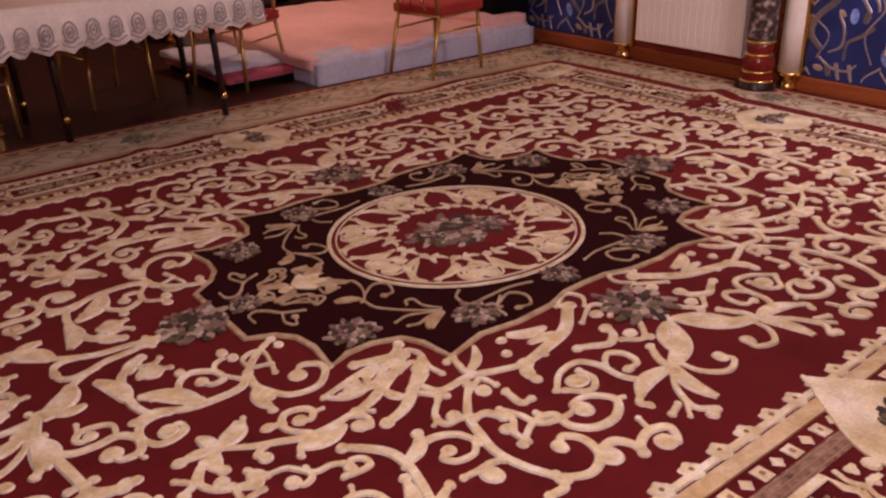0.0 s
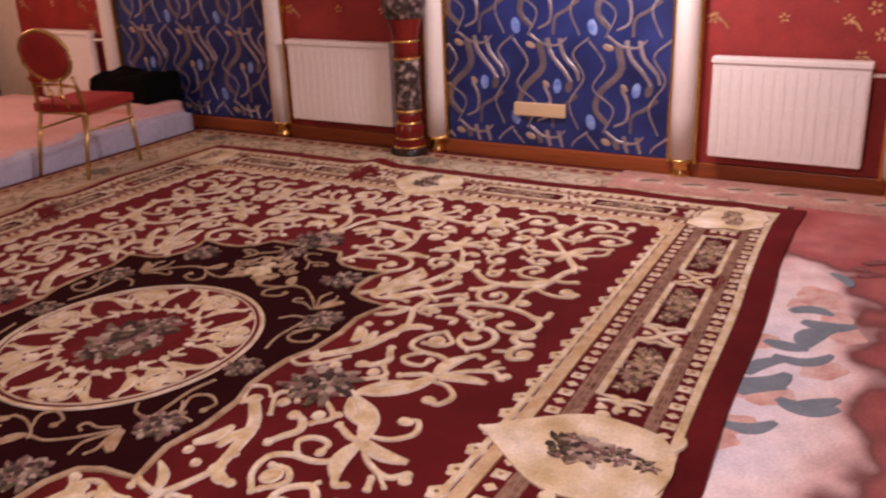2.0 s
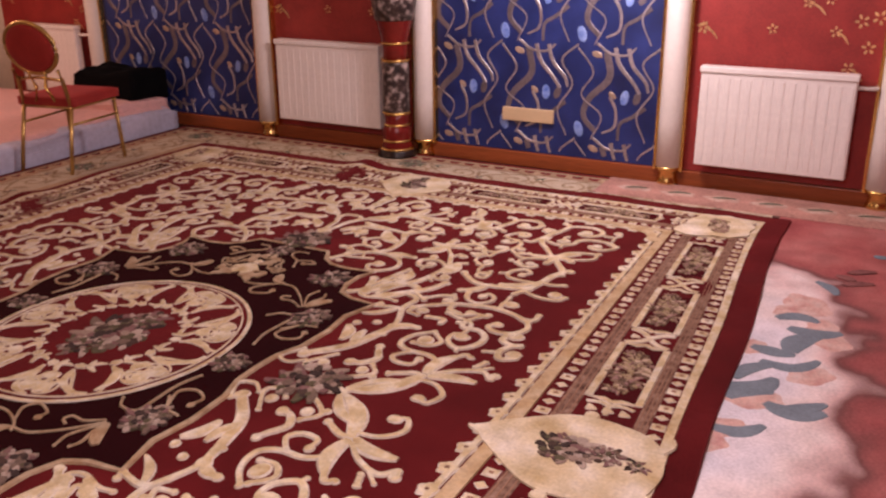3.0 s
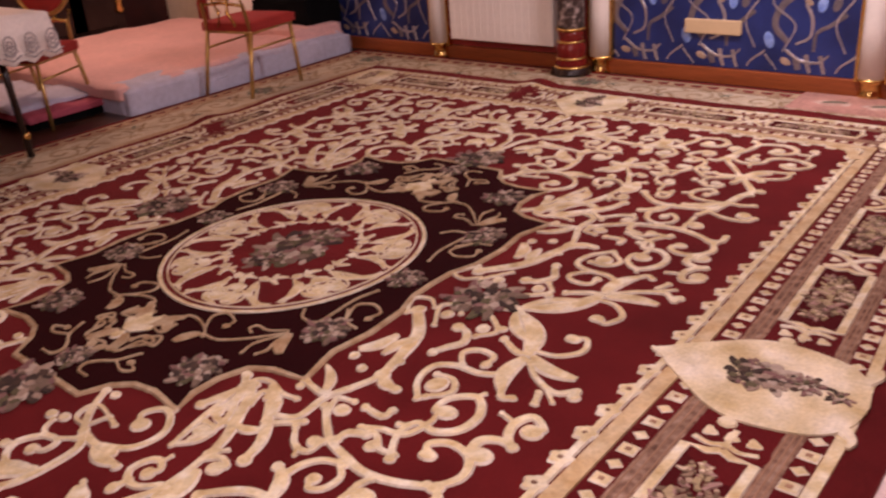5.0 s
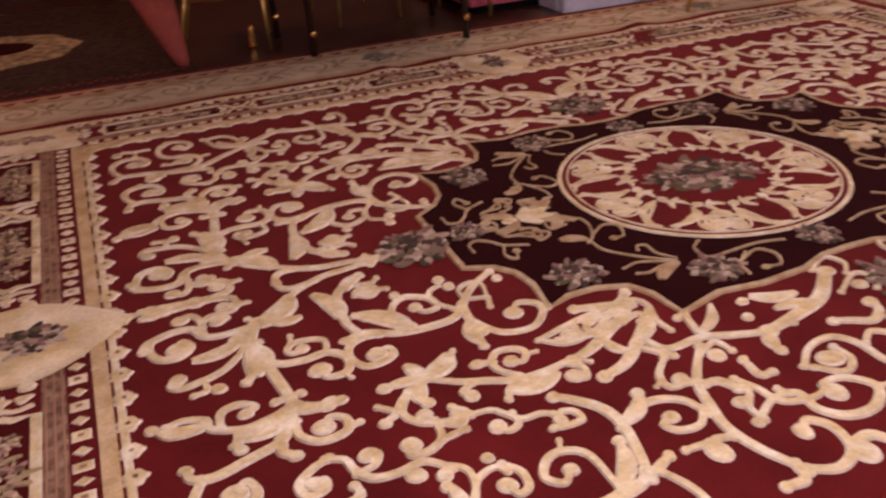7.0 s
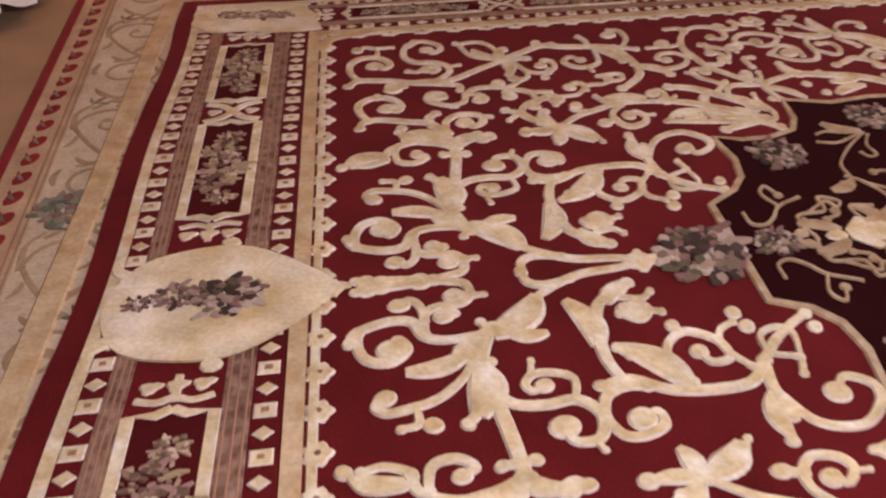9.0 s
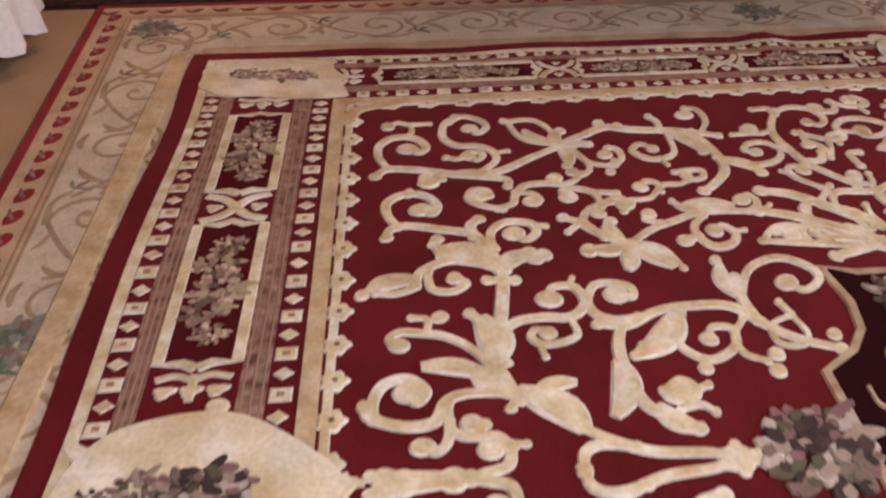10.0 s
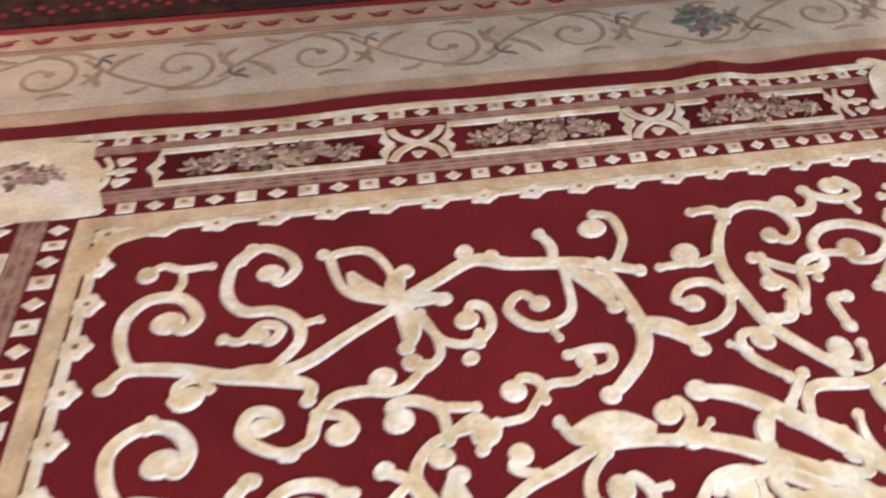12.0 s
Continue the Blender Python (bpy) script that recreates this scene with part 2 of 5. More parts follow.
class Relief:
    flow = None

    """Raised pile on a plane: ribbons, discs and leaves with a low rounded section."""

    def __init__(self, base=0.0, high=0.005, copies=((1, 1),)):
        self.verts, self.faces, self.base, self.high, self.copies, self.count = [], [], base, high, copies, 0
        self.edge = []

    def add(self, verts, faces, edge=None):
        self.edge += (edge or [0] * len(faces)) * len(self.copies)
        for sx, sy in self.copies:
            n = len(self.verts)
            self.count += 1
            lift = 0.00007 * (self.count * 7 % 17)
            for v in verts:
                x, y, z = v[0] * sx, v[1] * sy, v[2] + lift * (v[2] > self.base)
                if Relief.flow:
                    x, y, dz = Relief.flow(x, y)
                    z += dz
                self.verts.append((x, y, z))
            self.faces += [[n + i for i in (f if sx * sy > 0 else reversed(f))] for f in faces]

    def ribbon(self, line, w0, w1=None, high=None, thick=None):
        w1 = w0 if w1 is None else w1
        top = self.base + (high or self.high)
        verts, n = [], len(line)
        for i, p in enumerate(line):
            d = (line[min(i + 1, n - 1)] - line[max(i - 1, 0)]).normalized()
            s, w = Vector((-d.y, d.x)), w0 + (w1 - w0) * i / (n - 1)
            if thick:
                w *= thick(i / (n - 1))
            up = top + 0.0006 * i / n
            verts += [(*(p + s * w / 2), self.base), (*(p + s * w * 0.38), up), (*(p - s * w * 0.38), up), (*(p - s * w / 2), self.base)]
        faces = [[4 * i + k + 1, 4 * i + k, 4 * i + 4 + k, 4 * i + 5 + k] for i in range(n - 1) for k in range(3)]
        self.add(verts, faces + [[0, 1, 2, 3], [4 * n - 1, 4 * n - 2, 4 * n - 3, 4 * n - 4]], [1, 0, 1] * (n - 1) + [1, 1])

    def disc(self, x, y, r, sides=14, squash=1.0, turn=0.0, high=None, ripple=0.0, lobes=5):
        top, c, s = self.base + (high or self.high), math.cos(turn), math.sin(turn)
        verts = []
        for f, z in ((1, self.base), (0.82, top)):
            for k in range(sides):
                a = 2 * math.pi * k / sides
                q = r * f * (1 + ripple * math.cos(lobes * a))
                u, v = q * math.cos(a), q * squash * math.sin(a)
                verts.append((x + c * u - s * v, y + s * u + c * v, z))
        faces = [[k, (k + 1) % sides, sides + (k + 1) % sides, sides + k] for k in range(sides)]
        self.add(verts, faces + [list(range(sides, 2 * sides))], [1] * sides + [0])

    def plate(self, outline, high=None):
        top, n = self.base + (high or self.high), len(outline)
        verts = [(*p, self.base) for p in outline] + [(*p, top) for p in outline]
        faces = [[k, (k + 1) % n, n + (k + 1) % n, n + k] for k in range(n)]
        self.add(verts, faces + [list(range(n, 2 * n))])

    def leaf(self, x0, y0, x1, y1, w, bend=0.12):
        a, b = Vector((x0, y0)), Vector((x1, y1))
        side = Vector((-(b - a).y, (b - a).x)) * bend
        line = [a.lerp(b, i / 9) + side * math.sin(math.pi * i / 9) for i in range(10)]
        self.ribbon(line, w, w, thick=lambda t: 0.16 + 0.76 * math.sin(math.pi * min(1, 0.10 + 0.84 * t)) ** 0.9)

    def scroll(self, sx, sy, mx, my, cx, cy, r, turn, w, sweep=5.4):
        """A stem from s by m that winds round the eye c; turn 1: to the left."""
        s, m, c = Vector((sx, sy)), Vector((mx, my)), Vector((cx, cy))
        for again in range(2):
            d = (c - m).length
            q = d * 0.95 if d < 0.15 else min(1.35 * r, d * 0.9)
            a = math.atan2(m.y - c.y, m.x - c.x) + turn * math.acos(q / d)
            e = c + Vector((math.cos(a), math.sin(a))) * q
            if not again:
                m = m + 0.3 * (m - (s + e) / 2)
        r, pts = q, [s.lerp(m, i / 9).lerp(m.lerp(e, i / 9), i / 9) for i in range(9)]
        for i in range(21):
            t = i / 20
            pts.append(c + Vector((math.cos(a + turn * sweep * t), math.sin(a + turn * sweep * t))) * r * (1 - 0.70 * t))
        self.ribbon(pts, w * 0.96, w * 0.72, thick=lambda t: 0.88 + 0.16 * math.sin(math.pi * t))
        self.disc(pts[0].x, pts[0].y, w * 0.52, 10)
        if w > 0.02:
            o = c + (pts[15] - c) * (1 + 0.75 * w / (pts[15] - c).length)
            self.disc(o.x, o.y, w * 0.55, 10, 0.8, a)
        self.disc(c.x + 0.08 * r, c.y, max(0.017, r * 0.41), 14, 0.92, a)

    def bulb(self, x, y, size):
        self.disc(x, y, size, 14, 0.9, 20 * x)

    def stroke(self, w, pts, end=0.0):
        """A curling tendril with round ends; the last one may swell to a bulb."""
        line = smooth_line(pts, 6)
        self.ribbon(line, w * 0.95, w * 0.86, thick=lambda t: 0.80 + 0.28 * math.sin(math.pi * t))
        self.disc(line[0].x, line[0].y, w * 0.64, 12, 0.85, 9 * line[0].y)
        self.disc(line[-1].x, line[-1].y, 1.08 * end or w * 0.62, 14, 0.92, 20 * line[-1].x)

    def posy(self, x, y, r, rng, petals=16, leaves=7):
        """A loose bunch of flowers: blooms of overlapping petals with leaves round them."""
        for k in range(leaves):
            a = 2 * math.pi * (k + rng.random() * 0.6) / leaves
            q = r * rng.uniform(0.9, 1.25)
            self.leaf(x + 0.35 * r * math.cos(a), y + 0.35 * r * math.sin(a), x + q * math.cos(a), y + q * math.sin(a), r * 0.34)
        keep = self.high
        petals *= 3
        for k in range(petals):
            a, q = k * 2.4 + rng.uniform(-0.3, 0.3), r * rng.uniform(0.75, 0.98) * math.sqrt((petals - k) / petals)
            self.high = keep + 0.003 * k / petals
            self.disc(x + q * math.cos(a), y + q * math.sin(a), r * rng.uniform(0.10, 0.22), 9, rng.uniform(0.6, 1), rng.uniform(0, 3), self.high, 0.12)
        self.high = keep

    def done(self, name, mat, parent, label="", kind=""):
        me = mesh_of(name, self.verts, self.faces, mat)
        if mat is cream:
            me.materials.append(pale_edge)
            me.polygons.foreach_set("material_index", self.edge)
        ob = put(name, me, parent, label)
        if kind:
            tagged(ob, kind=kind)
        return ob


FOUR = ((1, 1), (-1, 1), (1, -1), (-1, -1))
FLOOR = -0.022

# ---- room shell ----
WALL_X, X0, Y0, Y1, TOP = 3.05, -6.2, -5.6, 5.0, 3.1
structure = lambda ob, label, cat: tagged(ob, label, cat, kind="structure")  # noqa: E731
structure(put("floor", box_mesh("floor", (X0, Y0, FLOOR - 0.1), (WALL_X + 0.2, Y1 + 0.2, FLOOR), parquet)), "dark reddish brown wooden floor", "floor")
structure(put("ceiling", box_mesh("ceiling", (X0, Y0, TOP), (WALL_X + 0.2, Y1 + 0.2, TOP + 0.1), plaster)), "plain cream plaster ceiling", "ceiling")
wall_east = structure(put("wall_east", box_mesh("wall_east", (WALL_X + 0.03, Y0, FLOOR), (WALL_X + 0.2, Y1, TOP), plaster)), "panelled wall with red and blue wallpaper", "wall")
structure(put("wall_north", box_mesh("wall_north", (X0, Y1, FLOOR), (WALL_X + 0.2, Y1 + 0.2, TOP), maroon)), "dark maroon wall behind the mattress", "wall")
structure(put("wall_south", box_mesh("wall_south", (X0, Y0 - 0.2, FLOOR), (WALL_X + 0.2, Y0, TOP), red_paper)), "plain red papered wall", "wall")
structure(put("wall_west", box_mesh("wall_west", (X0 - 0.2, Y0, FLOOR), (X0, Y1, TOP), red_paper)), "plain red papered wall", "wall")

# ---- the large rug ----
HX, HY = 2.61, 2.04
rug = thing("area_rug", "large burgundy rug with cream scrollwork and dark medallion", "rug")


def frame_plate(rel, o0, o1):
    """A band round the rug between two distances from its edge."""
    top, verts = rel.base + rel.high, []
    for o, z in ((o0, rel.base), (o0 + 0.001, top), (o1 - 0.001, top), (o1, rel.base)):
        for (ax, ay), (bx, by) in (((-1, -1), (1, -1)), ((1, -1), (1, 1)), ((1, 1), (-1, 1)), ((-1, 1), (-1, -1))):
            verts += [((HX - o) * (ax + (bx - ax) * i / 60), (HY - o) * (ay + (by - ay) * i / 60), z) for i in range(60)]
    rel.add(verts, [[240 * j + k, 240 * j + (k + 1) % 240, 240 * j + 240 + (k + 1) % 240, 240 * j + 240 + k] for j in range(3) for k in range(240)])


base_rng = random.Random(3)
Relief.flow = lie
ground = Relief(-0.010, 0.010)
gx, gy = 104, 82
cells = [(-HX + 2 * HX * i / gx, -HY + 2 * HY * j / gy, 0.0) for j in range(gy + 1) for i in range(gx + 1)]
rimline = [i for i in range(gx + 1)] + [j * (gx + 1) + gx for j in range(1, gy + 1)] + [gy * (gx + 1) + i for i in range(gx - 1, -1, -1)] + [j * (gx + 1) for j in range(gy - 1, 0, -1)]
skirt = [(cells[k][0] * 1.002, cells[k][1] * 1.002, -0.010) for k in rimline]
quads = [[j * (gx + 1) + i, j * (gx + 1) + i + 1, (j + 1) * (gx + 1) + i + 1, (j + 1) * (gx + 1) + i] for j in range(gy) for i in range(gx)]
n = len(rimline)
ground.count = -1
ground.add(cells + skirt, quads + [[rimline[(k + 1) % n], rimline[k], len(cells) + k, len(cells) + (k + 1) % n] for k in range(n)])
ground.done("pile_ground", burgundy, rug)
r = Relief(0, 0.002)
frame_plate(r, 0.143, 0.483)
r.done("border_ground", deep_red, rug, "dark red border ground")
r = Relief(0, 0.004)
frame_plate(r, 0.108, 0.140)
r.done("outer_line", cream, rug)
r = Relief(0, 0.005)
frame_plate(r, 0.487, 0.528)
r.done("gold_band", gold_pile, rug, "plain gold band")
for o, w in ((0.182, 0.04), (0.383, 0.05)):
    r = Relief(0.002, 0.002)
    frame_plate(r, o, o + w)
    band = r.done("brown_band", brown_pile, rug, "brown striped band")
    for q in (0.006, w / 2 - 0.002, w - 0.010):
        r = Relief(0.004, 0.0015)
        frame_plate(r, o + q, o + q + 0.005)
        r.done("pinstripe", tan_pile, band)

# chains of small squares and lozenges along the border
r = Relief(0.002, 0.003)
for o in (0.162, 0.457):
    for along_x in (True, False):
        half = (HX if along_x else HY) - o
        n = int(2 * half / 0.060) // 2 * 2
        for i in range(n + 1):
            s = -half + 2 * half * i / n
            for side in (1, -1):
                x, y = (s, side * (HY - o)) if along_x else (side * (HX - o), s)
                if i % 2:
                    r.disc(x, y, 0.020, 4, 1, 0)
                else:
                    r.disc(x, y, 0.029, 4, 1, math.pi / 4)
r.done("lozenge_chain", cream, rug, "chain of cream squares and lozenges", "stuff")
r = Relief(0.005, 0.001)
for o in (0.162, 0.457):
    for along_x in (True, False):
        half = (HX if along_x else HY) - o
        n = int(2 * half / 0.060) // 2 * 2
        for i in range(0, n + 1, 2):
            s = -half + 2 * half * i / n
            for side in (1, -1):
                x, y = (s, side * (HY - o)) if along_x else (side * (HX - o), s)
                r.disc(x, y, 0.010, 4, 1, math.pi / 4)
r.done("lozenge_heart", tan_pile, rug, "", "stuff")

# scalloped fringe of rosettes inside the gold band
r, r2 = Relief(0, 0.005), Relief(0.005, 0.001)
for along_x in (True, False):
    half = (HX if along_x else HY) - 0.56
    n = round(2 * half / 0.108)
    for i in range(n + 1):
        s = -half + 2 * half * i / n
        for side in (1, -1):
            x, y = (s, side * (HY - 0.556)) if along_x else (side * (HX - 0.556), s)
            r.disc(x, y, 0.030, 20, 1, 0, None, 0.14)
            r2.disc(x, y, 0.008, 6)
            if i < n:
                e = s + 2 * half / n
                p, q = ((s, side * (HY - 0.545)), (e, side * (HY - 0.545))) if along_x else ((side * (HX - 0.545), s), (side * (HX - 0.545), e))
                r.ribbon([Vector(p), Vector(p).lerp(Vector(q), 0.5), Vector(q)], 0.022)
r.done("rosette_fringe", cream, rug, "scalloped cream fringe of rosettes")
r2.done("rosette_heart", brown_pile, rug, "", "stuff")

# panels of the border, each with its flowers
O = 0.303


def on_border(s, o, along_x, sx, sy):
    return (s * sx, (HY - o) * sy) if along_x else ((HX - o) * sx, s * sy)


knots = Relief(0.002, 0.004)
rose_rng = random.Random(11)
for sx, sy in FOUR:
    for along_x, spans, joints in ((True, ((0.32, 0.79), (0.90, 1.37), (1.48, 2.0)), (0.845, 1.425)), (False, ((0.33, 0.86), (0.98, 1.46)), (0.92,))):
        at = lambda s, o: on_border(s, O + o, along_x, sx, sy)  # noqa: E731
        for a, b in spans:
            c, h = 0.05, 0.07
            line = [(a + 0.005, 0), (a + 0.022, 0.026), (a + 0.022, h), (b - 0.022, h), (b - 0.022, 0.026), (b - 0.005, 0), (b - 0.022, -0.026), (b - 0.022, -h), (a + 0.022, -h), (a + 0.022, -0.026)]
            ground = Relief(0.002, 0.0016)
            ground.plate([at(s, o) for s, o in (line if along_x == (sx * sy > 0) else line[::-1])][::-1])
            panel = ground.done("border_panel", panel_red, rug, "dark wine border panel")
            frames = Relief(0.002, 0.0045)
            frames.ribbon([Vector(at(s, o)) for s, o in line + line[:1]], 0.026)
            frames.done("panel_frame", cream, panel, "cream outline")
            blooms, m = Relief(0.0036, 0.003), (a + b) / 2
            for k, size in ((-2, 0.036), (-1, 0.052), (0, 0.064), (1, 0.052), (2, 0.036)):
                blooms.posy(*at(m + k * (b - a) * 0.145, 0.010 * (-1) ** k), size, rose_rng, 8, 8)
            blooms.done("flower_spray", posy_light, panel, "greyish flower spray", "stuff")
        for s in joints:
            for e in (-1, 1):
                for f in (-1, 1):
                    knots.ribbon(smooth_line([at(s + f * 0.06, e * 0.07), at(s + f * 0.045, e * 0.035), at(s + f * 0.02, e * 0.012), at(s, 0)], 5), 0.025)
                knots.disc(*at(s, e * 0.048), 0.018, 12, 0.9, 0.4, None, 0.25, 3)
        for s in ((2.06,) if along_x else (1.53,)) + (0.27,):
            for e in (-1, 0, 1):
                knots.disc(*at(s, e * 0.045), 0.021, 12, 0.8, 0.4, None, 0.25, 3)
            knots.ribbon([Vector(at(s - 0.03, 0)), Vector(at(s + 0.045, 0))], 0.016)
            for e in (-1, 1):
                knots.ribbon(smooth_line([at(s + 0.045, 0), at(s + 0.03, e * 0.03), at(s + 0.045, e * 0.066)] if s > 1 else [at(s + 0.03, 0), at(s + 0.045, e * 0.03), at(s + 0.035, e * 0.066)], 5), 0.016)
knots.done("border_knot", cream, rug, "cream knots and buds between panels", "stuff")


def cartouche(pts, stalks, posies, bloom):
    """A pale plate with its stalks, and the roses on it."""
    plate_relief = Relief(0.004, 0.006)
    plate_relief.plate(pts)
    for f in stalks:
        f(plate_relief)
    cart = plate_relief.done("cartouche", pale_pile, rug, "pale cream cartouche")
    roses = Relief(0.0117, 0.002)
    for x, y, size, n in posies:
        roses.posy(x, y, size, rose_rng, n, 7)
    roses.done("rose_spray", bloom, cart, "faded pink and brown roses", "stuff")


for sx, sy in FOUR:
    cx, cy = sx * (HX - 0.30), sy * (HY - 0.29)
    pts = []
    for k in range(40):
        a = 2 * math.pi * k / 40
        rr = 0.20 * (1 + 0.05 * math.cos(4 * a + math.pi)) * (1 + 0.05 * math.cos(9 * a))
        u, v = rr * math.cos(a), rr * math.sin(a) * 0.82
        tip = max(0.0, math.cos(a - math.atan2(-sy, -sx))) ** 6 * 0.06
        pts.append((cx + u - sx * tip, cy + v - sy * tip))
    cartouche(pts, [], [(cx - 0.03 * sx, cy, 0.055, 14), (cx + 0.06 * sx, cy + 0.02, 0.05, 9), (cx - 0.10 * sx, cy - 0.01, 0.04, 8)], posy_light)
    # stepped inner corner
    corner = Relief(0.002, 0.005)
    ix, iy = HX - 0.53, HY - 0.53
    corner.ribbon(smooth_line([(sx * ix, sy * (iy - 0.16)), (sx * (ix - 0.03), sy * (iy - 0.07)), (sx * (ix - 0.08), sy * (iy - 0.035)), (sx * (ix - 0.17), sy * iy)], 6), 0.05)
    corner.done("corner_band", gold_pile, rug)


def mid_cart(side, along_x):
    """Egg-shaped cartouche that points into the field."""
    pts = []
    for k in range(48):
        a = 2 * math.pi * k / 48
        c = math.cos(a)
        u, v = 0.215 * c, 0.205 * math.sin(a) * (1 - 0.10 * c) * (1 + 0.03 * math.cos(5 * a))
        pts.append(((u if u > 0 else 0.92 * u) + 0.05 * max(0, c) ** 10, v))
    place = (lambda u, v: (v, side * (HY - 0.30 - u))) if along_x else (lambda u, v: (side * (HX - 0.325 - u), v))
    stalks = [lambda q: q.ribbon([Vector(place(0.17 + 0.08 * i / 4, 0)) for i in range(5)], 0.10, 0.045)]
    stalks += [lambda q, s=s: q.disc(*place(s, 0), 0.03, 15, 1, 0, None, 0.2) for s in (0.235, 0.255)]
    stalks.append(lambda q: q.leaf(*place(0.24, 0), *place(0.30, 0), 0.03))
    for e in (-1, 1):
        stalks.append(lambda q, e=e: q.ribbon(smooth_line([place(-0.14, e * 0.10), place(-0.175, e * 0.12), place(-0.20, e * 0.15), place(-0.195, e * 0.18)], 4), 0.05, 0.014))
        stalks.append(lambda q, e=e: q.disc(*place(0.03, e * 0.22), 0.022, 9))
    cartouche([place(u, v) for u, v in pts], stalks, [(*place(0.04, 0), 0.08, 20), (*place(-0.06, 0.02), 0.05, 10), (*place(-0.13, 0.0), 0.03, 6)], posy)


for side in (1, -1):
    mid_cart(side, True)
    mid_cart(side, False)

# dark middle medallion
quarter = [(1.085, 0.0), (1.085, 0.20), (1.0, 0.25), (0.955, 0.31), (0.94, 0.40), (0.96, 0.535), (0.88, 0.505), (0.79, 0.505), (0.70, 0.54), (0.665, 0.61), (0.65, 0.732), (0.5, 0.69), (0.36, 0.71), (0.2, 0.70), (0.1, 0.665), (0.0, 0.66)]
outline = quarter + [(-x, y) for x, y in reversed(quarter[:-1])] + [(-x, -y) for x, y in quarter[1:]] + [(x, -y) for x, y in reversed(quarter[1:-1])]
r = Relief(0, 0.0035)
r.plate(outline)
r.done("medallion_ground", wine, rug, "very dark wine medallion ground")
r = Relief(0, 0.006)
r.ribbon([Vector(p) for p in outline + outline[:1]], 0.024)
r.done("medallion_outline", cream_dull, rug)
A, B, OX = 0.527, 0.488, -0.03
r = Relief(0.0035, 0.002)
r.plate([(OX + 0.98 * A * math.cos(2 * math.pi * k / 64), 0.98 * B * math.sin(2 * math.pi * k / 64)) for k in range(64)])
r.done("oval_ground", burgundy, rug)
r = Relief(0.0045, 0.004)
for f, w in ((1.0, 0.018), (0.945, 0.008)):
    r.ribbon([Vector((OX + A * f * math.cos(2 * math.pi * k / 72), B * f * math.sin(2 * math.pi * k / 72))) for k in range(73)], w)
inlay = lambda f, a: (OX + A * f * math.cos(a), B * f * math.sin(a))  # noqa: E731
for k in range(14):
    a, e = 2 * math.pi * k / 14, 1 if k % 2 else -1
    r.scroll(*inlay(0.93, a - 0.12 * e), *inlay(0.64, a + 0.0 * e), *inlay(0.68, a + 0.20 * e), 0.036, e, 0.018)
    r.scroll(*inlay(0.66, a + 0.04 * e), *inlay(0.90, a + 0.10 * e), *inlay(0.84, a + 0.29 * e), 0.026, -e, 0.014)
    r.leaf(*inlay(0.58, a - 0.04), *inlay(0.90, a - 0.16 * e), 0.036, 0.22 * e)
    r.leaf(*inlay(0.57, a + 0.10), *inlay(0.53, a + 0.34), 0.026, 0.25)
    r.disc(*inlay(0.53, a), 0.026, 12, 0.8, k, None, 0.2)
    r.leaf(*inlay(0.62, a + 0.22), *inlay(0.46, a + 0.16), 0.03, 0.2)
    r.leaf(*inlay(0.92, a + 0.24), *inlay(0.80, a + 0.02), 0.024, 0.2)
r.done("oval_wreath", cream, rug, "cream leaf wreath in an oval ring")
mid_rng = random.Random(21)
r = Relief(0.0055, 0.003)
r.posy(OX, 0, 0.16, mid_rng, 26, 11)
r.posy(0.10, -0.03, 0.09, mid_rng, 12, 7)
r.posy(-0.16, 0.03, 0.09, mid_rng, 12, 7)
r.done("middle_bouquet", posy, rug, "grey brown bouquet in the oval")

# scrolls and flowers on the dark medallion
r = Relief(0.0045, 0.004, FOUR)
r.stroke(0.0114, [(-0.634, 0.098), (-0.606, 0.100), (-0.605, 0.159), (-0.635, 0.229), (-0.668, 0.260)])
r.stroke(0.0114, [(-0.631, 0.222), (-0.565, 0.177), (-0.522, 0.204), (-0.545, 0.270), (-0.581, 0.271)], 0.014)
r.stroke(0.0106, [(-0.695, 0.231), (-0.659, 0.247), (-0.652, 0.323), (-0.585, 0.409), (-0.500, 0.485)])
r.stroke(0.0106, [(-0.562, 0.377), (-0.548, 0.352), (-0.522, 0.363), (-0.524, 0.416), (-0.491, 0.473)])
r.stroke(0.0106, [(-0.661, 0.453), (-0.607, 0.441), (-0.553, 0.463), (-0.505, 0.491)])
r.stroke(0.0106, [(-0.643, 0.498), (-0.608, 0.510), (-0.554, 0.494), (-0.508, 0.494)])
r.stroke(0.0114, [(-0.366, 0.415), (-0.406, 0.452), (-0.406, 0.518), (-0.332, 0.519), (-0.225, 0.515), (-0.137, 0.536)])
r.stroke(0.0114, [(-0.337, 0.582), (-0.253, 0.547), (-0.220, 0.595), (-0.249, 0.652), (-0.298, 0.645)], 0.014)
r.stroke(0.0106, [(-0.289, 0.543), (-0.350, 0.597), (-0.363, 0.653)])
r.stroke(0.0114, [(-1.018, 0.135), (-1.015, 0.088), (-0.981, 0.074), (-0.945, 0.103), (-0.914, 0.146), (-0.845, 0.180)])
r.stroke(0.0114, [(-0.914, 0.146), (-0.938, 0.210), (-0.915, 0.245), (-0.894, 0.198)], 0.014)
r.stroke(0.0114, [(-0.875, -0.008), (-0.885, 0.093), (-0.804, 0.109), (-0.795, 0.171), (-0.745, 0.144), (-0.776, 0.106)], 0.014)
